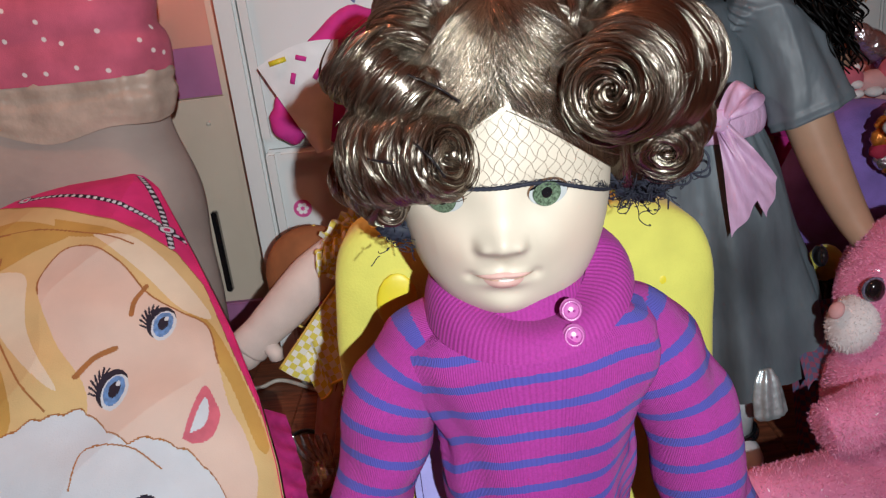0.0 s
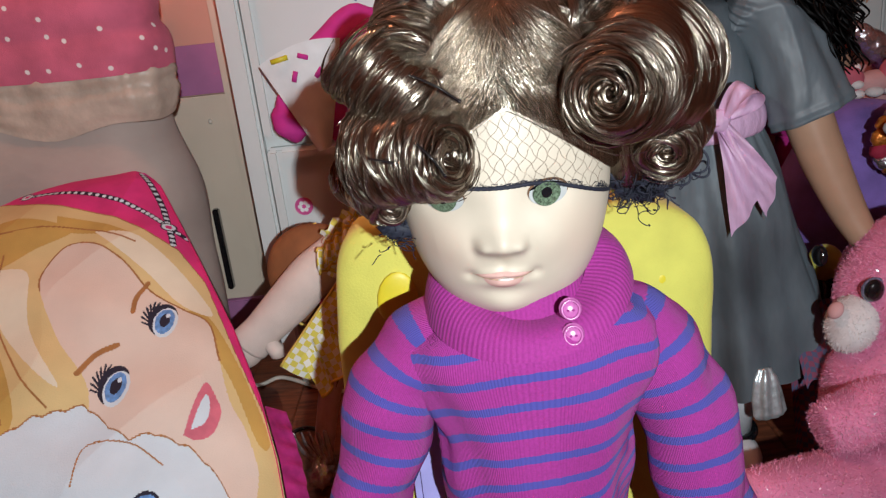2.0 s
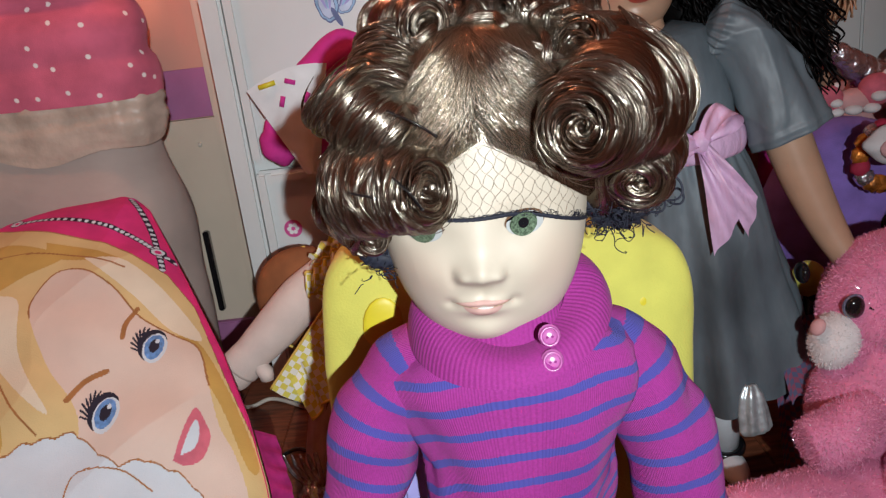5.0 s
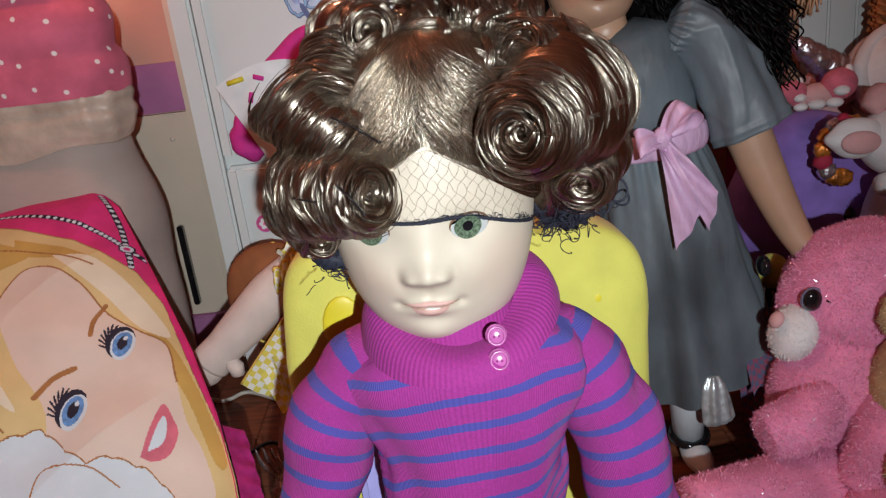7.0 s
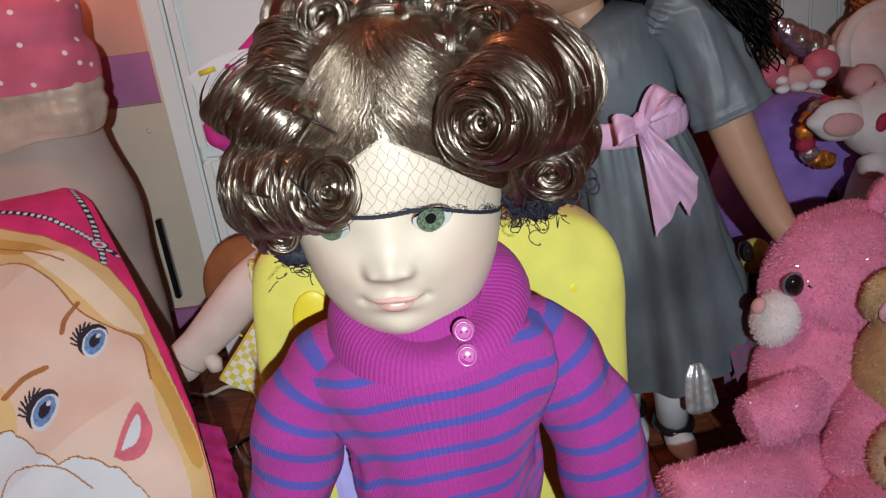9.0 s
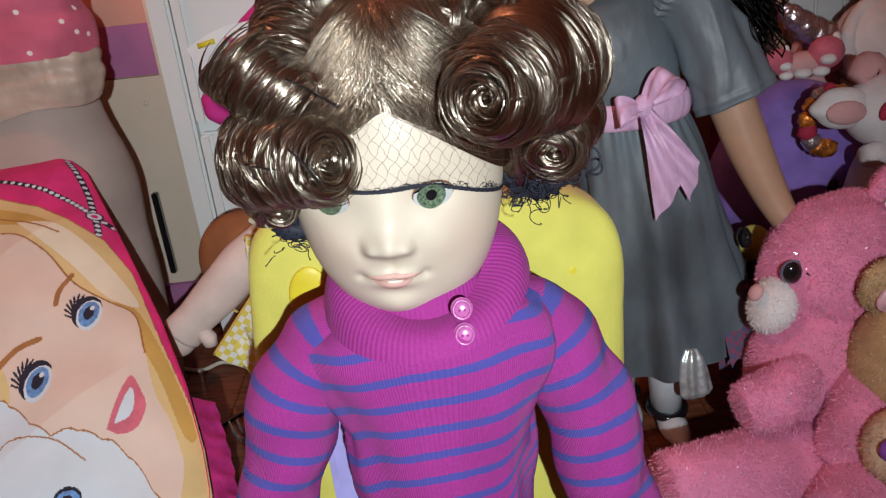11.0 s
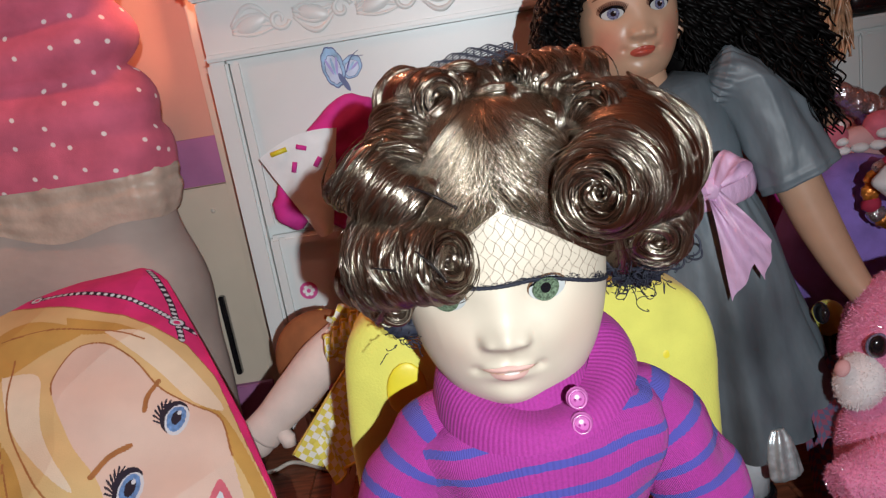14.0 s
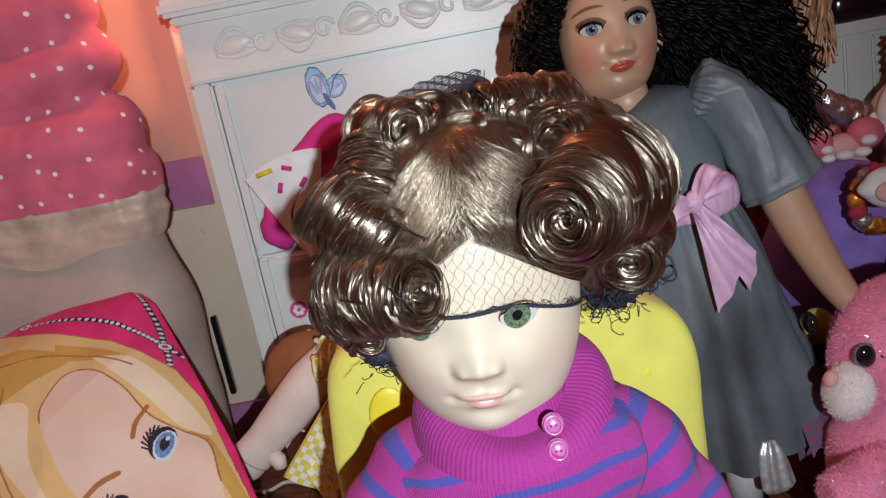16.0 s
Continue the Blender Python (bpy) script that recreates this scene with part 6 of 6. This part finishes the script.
big = thing("pale_plush", (0.67, 0.93, 0.0), "large pale pink plush toy with a rounded hood", "plush toy")
Shape().ball((0.672, 0.930, 0.385), (0.068, 0.055, 0.065), WHITE_PLUSH, fn=lambda D: 1 + 0.03 * np.sin(6 * D[..., 0])).add("head", big)
Shape().tube([(0.672 + 0.066 * math.cos(a), 0.905 + 0.02 * math.sin(a), 0.385 + 0.062 * math.sin(a)) for a in np.linspace(1.5, 4.4, 20)], 0.010, WHITE_PLUSH, 10).add("hood_edge", big, "padded hood edge")
Shape().ball((0.675, 0.935, 0.160), (0.075, 0.060, 0.165), PALE_PINK).add("body", big)


def build_pony(c, s, flip):
    p = thing("pony_plush", (c[0], c[1], c[2] - 0.022 * s), "small rose and white plush pony lying on the purple plush", "plush toy", "little ponies")
    Shape().ball(c, (0.020 * s, 0.016 * s, 0.018 * s), ROSE, seg=18, rings=12).add("head", p)
    Shape().ball((c[0] + 0.004 * flip, c[1] - 0.013 * s, c[2] - 0.005 * s), (0.009 * s, 0.007 * s, 0.006 * s), WHITE_PLUSH, seg=14, rings=10).add("muzzle", p, "white muzzle")
    Shape().ball((c[0] + 0.022 * s * flip, c[1] + 0.006, c[2] - 0.010 * s), (0.022 * s, 0.015 * s, 0.013 * s), PALE_PINK, seg=18, rings=12).add("body", p)
    for dx in (0.008, 0.030):
        Shape().ball((c[0] + dx * flip, c[1] - 0.006, c[2] - 0.019 * s), (0.010 * s, 0.009 * s, 0.006 * s), WHITE_PLUSH, seg=12, rings=8).add("leg", p, "white plush foot")
    Shape().ball((c[0] + 0.010 * s, c[1], c[2] + 0.014 * s), (0.005 * s, 0.004 * s, 0.007 * s), WHITE_PLUSH, seg=10, rings=8).add("ear", p, "white ear")


build_pony((0.482, 0.835, 0.392), 0.9, 1)
build_pony((0.538, 0.830, 0.398), 1.1, -1)
uni = thing("unicorn_plush", (0.56, 0.915, 0.0), "pink plush unicorn with a crinkled silver horn", "plush toy")
Shape().ball((0.585, 0.930, 0.380), (0.042, 0.034, 0.030), PALE_PINK).add("head", uni)
Shape().ball((0.585, 0.945, 0.200), (0.05, 0.03, 0.19), PALE_PINK).add("body", uni)
hp = spline(((0.570, 0.905, 0.402), (0.545, 0.898, 0.420), (0.520, 0.892, 0.440), (0.506, 0.890, 0.452)), 30)
Shape().tube(hp, [0.022, 0.017, 0.012, 0.005], SILVER, 18, wob=lambda t, a: 1 + 0.16 * np.abs(np.sin(t * 14 + a * 0.5))).add("horn", uni, "crinkled silver horn")
rain = thing("foil_garland", (0.507, 0.785, 0.30), "crinkled orange red and gold foil ring on the bunny", "garland")
for k in range(9):
    a = 1.2 + k * 0.45
    Shape().ball((0.524 + 0.026 * math.cos(a), 0.785, 0.325 + 0.034 * math.sin(a)), (0.012, 0.010, 0.011), (ORANGE_FOIL, RED_FELT, SILVER, ORANGE_FOIL)[k % 4], (0, k * 30, 0), 12, 8, fn=lambda D: 1 + 0.12 * np.sin(9 * D[..., 0] + 5 * D[..., 2])).add("foil_puff", rain)


def build_far_doll():
    rng = np.random.default_rng(9)
    o = Shape()
    o.tube([(0.47, 1.0, 0.30), (0.48, 0.99, 0.42), (0.485, 0.98, 0.52), (0.49, 0.98, 0.60)], [0.03, 0.028, 0.032, 0.03], MAGENTA, 18)
    o.tube([(0.552, 0.985, 0.30), (0.550, 0.98, 0.42), (0.545, 0.98, 0.47)], [0.008, 0.009, 0.010], VINYL2, 10)
    o.tube([(0.50, 0.99, 0.0), (0.50, 0.99, 0.31)], [0.05, 0.035], MAGENTA, 14)
    o.ball((0.515, 0.985, 0.63), (0.04, 0.035, 0.045), VINYL)
    for k in range(220):
        t = np.linspace(0, 1, 40)
        x0, y0 = 0.530 + rng.normal(0, 0.014), 0.965 + rng.normal(0, 0.010)
        C = np.stack([x0 + 0.006 * np.sin(t * 9 + 0.3 * k) + 0.010 * t, y0 + 0.006 * np.cos(t * 9 + 0.3 * k), 0.66 - (0.16 + 0.03 * rng.random()) * t], 1)
        o.tube(C, [0.002, 0.0034, 0.0032, 0.0012], BLOND_HAIR, 5)
    return tagged(o.add("fashion_doll", base=(0.50, 0.99, 0.0)), "strawberry blond doll in a pink dress beside the white cabinet", "doll")


build_far_doll()


def build_wool_doll():
    rng = np.random.default_rng(10)
    o = Shape()
    o.ball((0.735, 0.98, 0.46), (0.05, 0.035, 0.045), BLACK_HAIR)
    o.ball((0.735, 0.985, 0.22), (0.05, 0.035, 0.22), MAGENTA)
    for k in range(50):
        t = np.linspace(0, 1, 26)
        x0 = 0.672 + rng.normal(0, 0.010)
        an = t * 40 + k
        C = np.stack([x0 + 0.006 * np.cos(an), 0.965 + rng.normal(0, 0.008) + 0.006 * np.sin(an), 0.50 - 0.075 * t - 0.01 * rng.random()], 1)
        o.tube(C, 0.0028, ORANGE_WOOL, 5)
    return tagged(o.add("wool_doll", base=(0.71, 0.98, 0.0)), "doll with curly orange wool hair standing before the cabinet", "doll")


build_wool_doll()

cab = thing("cabinet", (0.88, 1.06, 0.0), "white beadboard cabinet against the wall", "cabinet")
Shape().box((0.575, 1.030, 0.0), (1.20, 1.10, 0.505), DRESSER, 0.003).add("body", cab)
Shape().box((0.565, 1.010, 0.505), (1.22, 1.10, 0.522), DRESSER, 0.004).add("top", cab)
for k in range(15):
    Shape().box((0.578 + k * 0.0415, 1.022, 0.02), (0.6185 + k * 0.0415, 1.031, 0.498), DRESSER, 0.003).add("board", cab)
cl = thing("folded_cloth", (0.72, 1.05, 0.522), "dark and red folded cloths stacked on the white cabinet", "cloth")
pad(Shape(), (0.70, 1.055, 0.545), (0.20, 0.08, 0.045), BLACK).add("dark_fold", cl, "black fold")
pad(Shape(), (0.640, 1.055, 0.580), (0.12, 0.08, 0.03), RED_FELT).add("red_fold", cl, "red fold")
pad(Shape(), (0.74, 1.055, 0.582), (0.10, 0.08, 0.03), ROSE).add("rose_fold", cl, "rose fold")

pouch = thing("silver_pouch", (0.304, 0.612, 0.0), "crinkled silver pouch hanging beside the grey skirt", "pouch")
POUCH = material("pale_foil", (0.55, 0.62, 0.64), 0.32, 0.2, 90, 0.4, 120, metal=0.55, bump_dist=0.002)
fold = lambda t, a: 1 + 0.16 * (np.abs(np.sin(3 * a + 2 * t)) - 0.5) + 0.10 * np.sin(7 * a + 3 * t)
Shape().tube(spline(((0.304, 0.622, 0.134), (0.304, 0.619, 0.122), (0.305, 0.616, 0.105), (0.307, 0.612, 0.086), (0.308, 0.610, 0.080)), 30), [0.007, 0.013, 0.0155, 0.0165, 0.012], POUCH, 40, flat=0.6, wob=fold).add("body", pouch)
PLAID = checked("dark_plaid_cloth", (0.20, 0.05, 0.10), (0.07, 0.08, 0.16), 0.006)
pl = Shape()
pl.grid([[(0.346 + 0.050 * s, 0.660 - 0.05 * t + 0.004 * math.sin(s * 9), 0.165 + 0.004 * math.sin(s * 12) - 0.055 * t + 0.030 * s) for t in np.linspace(0, 1, 10)] for s in np.linspace(0, 1, 24)], PLAID)
pl.grid([[(0.346 + 0.050 * s, 0.668 - 0.05 * t + 0.004 * math.sin(s * 9), 0.160 + 0.004 * math.sin(s * 12) - 0.16 * t + 0.030 * s) for t in np.linspace(0, 1, 10)] for s in np.linspace(0, 1, 24)], PLAID)
tagged(pl.add("plaid_cloth", base=(0.345, 0.62, 0.0)), "crumpled dark plaid cloth between skirt and bear", "cloth")


# ---- the rag doll by the dresser ----
def build_rag_doll():
    o = Shape()
    o.ball((-0.170, 0.735, 0.245), (0.062, 0.022, 0.068), BROWN_FELT, (0, -30, 0))
    o.tube([(-0.170 + 0.0635 * math.cos(a) * 0.87 - 0.035 * math.sin(a) * 0.5, 0.735, 0.245 + 0.068 * math.sin(a) * 0.87 + 0.031 * math.cos(a) * 0.9) for a in np.linspace(1.2, 4.0, 30)], 0.0018, GOLD_EDGE, 6)
    arm = spline(((-0.140, 0.705, 0.285), (-0.172, 0.700, 0.262), (-0.205, 0.697, 0.232), (-0.238, 0.695, 0.204), (-0.258, 0.695, 0.186)), 30)
    o.tube(arm, [0.024, 0.027, 0.026, 0.022, 0.024], BEIGE, 22, flat=0.8)
    o.ball((-0.262, 0.694, 0.182), (0.021, 0.018, 0.025), BEIGE, (0, 30, 0))
    o.tube([(-0.236, 0.690, 0.192), (-0.226, 0.686, 0.180), (-0.226, 0.686, 0.172)], [0.009, 0.0095, 0.008], BEIGE, 12)
    # gathered sleeve, gingham front panel with gold edges, skirt
    o.grid([[(-0.150 + 0.040 * u + 0.003 * math.sin(v * 30), 0.676 - 0.006 * math.sin(u * 9), 0.262 + 0.055 * v + 0.030 * u + 0.003 * math.sin(u * 20)) for v in np.linspace(0, 1, 16)] for u in np.linspace(0, 1, 16)], GINGHAM)
    o.tube([(-0.152 + 0.05 * t, 0.673, 0.300 - 0.035 * t + 0.022 * math.sin(t * 3)) for t in np.linspace(0, 1, 14)], 0.0025, GOLD_EDGE, 6)
    strip = [[(-0.140 - 0.082 * t + 0.030 * u, 0.676 - 0.004 * math.sin(u * 3), 0.262 - 0.098 * t - 0.020 * u) for u in np.linspace(0, 1, 10)] for t in np.linspace(0, 1, 30)]
    o.grid(strip, GINGHAM)
    for e in (0, 9):
        o.tube([r[e] for r in strip], 0.0016, GOLD_EDGE, 6)
    o.grid([[(-0.195 + 0.050 * u + 0.02 * t, 0.690, 0.150 + 0.085 * u * 0.8 - 0.045 * t + 0.03 * t * u) for u in np.linspace(0, 1, 10)] for t in np.linspace(0, 1, 10)], BROWN_FELT)
    hem = [[(-0.196 + 0.055 * u + 0.018 * t + 0.004 * math.sin(u * 14), 0.672 - 0.008 * t - 0.004 * math.cos(u * 14), 0.178 + 0.050 * u - 0.050 * t) for u in np.linspace(0, 1, 26)] for t in np.linspace(0, 1, 10)]
    o.grid(hem, GINGHAM)
    o.tube(hem[-1], 0.0018, GOLD_EDGE, 6)
    ruffle = [[(-0.158 + 0.044 * u, 0.668 - 0.010 * math.sin(t * 3.1) - 0.004 * math.sin(u * 26), 0.286 + 0.030 * u + 0.026 * (t - 0.5) + 0.003 * math.sin(u * 26)) for u in np.linspace(0, 1, 40)] for t in np.linspace(0, 1, 10)]
    o.grid(ruffle, GINGHAM)
    for e in (0, 9):
        o.tube(ruffle[e], 0.0016, GOLD_EDGE, 6)
    o.ball((-0.115, 0.722, 0.200), (0.052, 0.024, 0.075), BEIGE)
    o.tube(spline(((-0.160, 0.697, 0.235), (-0.158, 0.695, 0.205), (-0.140, 0.695, 0.160)), 12), [0.010, 0.012, 0.010], RED_FELT, 10)
    # leg with a shiny ribbon shoe
    o.tube(spline(((-0.165, 0.705, 0.150), (-0.180, 0.700, 0.100), (-0.194, 0.690, 0.040)), 20), [0.016, 0.013, 0.012], PALE_PINK, 16)
    o.ball((-0.198, 0.678, 0.020), (0.016, 0.028, 0.020), SILVER, fn=lambda D: 1 + 0.1 * np.sin(9 * D[..., 0] + 7 * D[..., 1]))
    for k in range(5):
        o.tube(spline(((-0.198 + 0.004 * k, 0.672, 0.030), (-0.214 + 0.008 * k, 0.662, 0.062 + 0.004 * k), (-0.218 + 0.009 * k, 0.66, 0.085)), 10), [0.004, 0.003, 0.001], SILVER, 6, flat=0.3)
    o.tube([(-0.12, 0.73, 0.0), (-0.12, 0.73, 0.14)], [0.035, 0.04], BEIGE, 14)
    return tagged(o.add("rag_doll", base=(-0.15, 0.70, 0.0)), "soft rag doll in yellow gingham leaning before the dresser", "doll")


build_rag_doll()


def build_party_hat():
    h = thing("felt_bow", (-0.17, 0.85, 0.36), "magenta felt bow with a white sprinkled cone against the dresser", "felt bow")
    wave = lambda D: 1 + 0.06 * np.sin(6 * D[..., 2] + 4 * D[..., 0]) + 0.05 * np.sin(9 * D[..., 2])
    Shape().ball((-0.117, 0.850, 0.498), (0.056, 0.026, 0.034), MAGENTA, (0, -32, 0), fn=wave).add("upper_loop", h)
    Shape().ball((-0.196, 0.852, 0.416), (0.026, 0.022, 0.032), MAGENTA, (0, 8, 0), fn=wave).add("lower_loop", h)
    Shape().ball((-0.130, 0.868, 0.43), (0.050, 0.020, 0.065), MAGENTA, fn=wave).add("knot", h)
    rows = []
    for t in np.linspace(0, 1, 24):
        a = np.array((-0.221, 0.826, 0.484)) * (1 - t) + np.array((-0.166, 0.822, 0.376)) * t
        b = np.array((-0.120, 0.820, 0.506)) * (1 - t) + np.array((-0.150, 0.822, 0.380)) * t
        rows.append([a * (1 - s) + b * s + np.array((0, -0.006 * math.sin(s * math.pi), 0.010 * math.sin(s * math.pi) * (1 - t))) for s in np.linspace(0, 1, 20)])
    cone = Shape().grid(rows, WHITE_CLOTH).grid([[p + np.array((0, 0.008, 0)) for p in r] for r in rows], WHITE_CLOTH)
    c = cone.add("cone", h, "white cone panel with coloured sprinkles")
    for x, z, d, mat in ((-0.194, 0.489, (0.010, 0.002), YELLOW_SPOT), (-0.179, 0.468, (0.002, 0.006), MAGENTA), (-0.166, 0.490, (0.006, -0.002), MAGENTA), (-0.150, 0.470, (0.004, 0.005), MAGENTA)):
        Shape().tube([(x - d[0], 0.817, z - d[1]), (x, 0.8165, z), (x + d[0], 0.817, z + d[1])], 0.0030, mat, 8, flat=0.5).add("sprinkle", c)


build_party_hat()

# ---- floor: boards one by one, and the cable on them ----
board = Shape().box((-0.0435, -0.3645, -0.0055), (0.0435, 0.3645, 0.0), FLOOR, 0.0012)
first = board.add("floor_board", parent=None, base=(0, 0, 0), smooth=False)
first.parent = floor_ob
fo = np.array(floor_ob.location)
for i in range(50):
    for j in range(4):
        ob = first if i + j == 0 else first.copy()
        if i + j:
            scene.collection.objects.link(ob)
        ob.location = (-2.156 + i * 0.088 - fo[0], 1.12 - 0.366 - j * 0.731 - fo[1], -fo[2])
cbl = Shape().tube(spline(((-0.42, 0.98, 0.004), (-0.34, 0.935, 0.004), (-0.30, 0.95, 0.005), (-0.22, 0.90, 0.004), (-0.10, 0.86, 0.004)), 60), 0.0032, CABLE, 8)
tagged(cbl.add("cable", base=(-0.3, 0.93, 0.0)), "pale power cable lying on the wooden floor", "cable")
cb2 = Shape().tube(spline(((-0.36, 0.80, 0.004), (-0.28, 0.775, 0.004), (-0.24, 0.80, 0.005), (-0.20, 0.77, 0.004)), 40), 0.0028, BLACK, 8)
tagged(cb2.add("black_cable", base=(-0.28, 0.78, 0.0)), "thin black cable lying on the wooden floor", "cable")
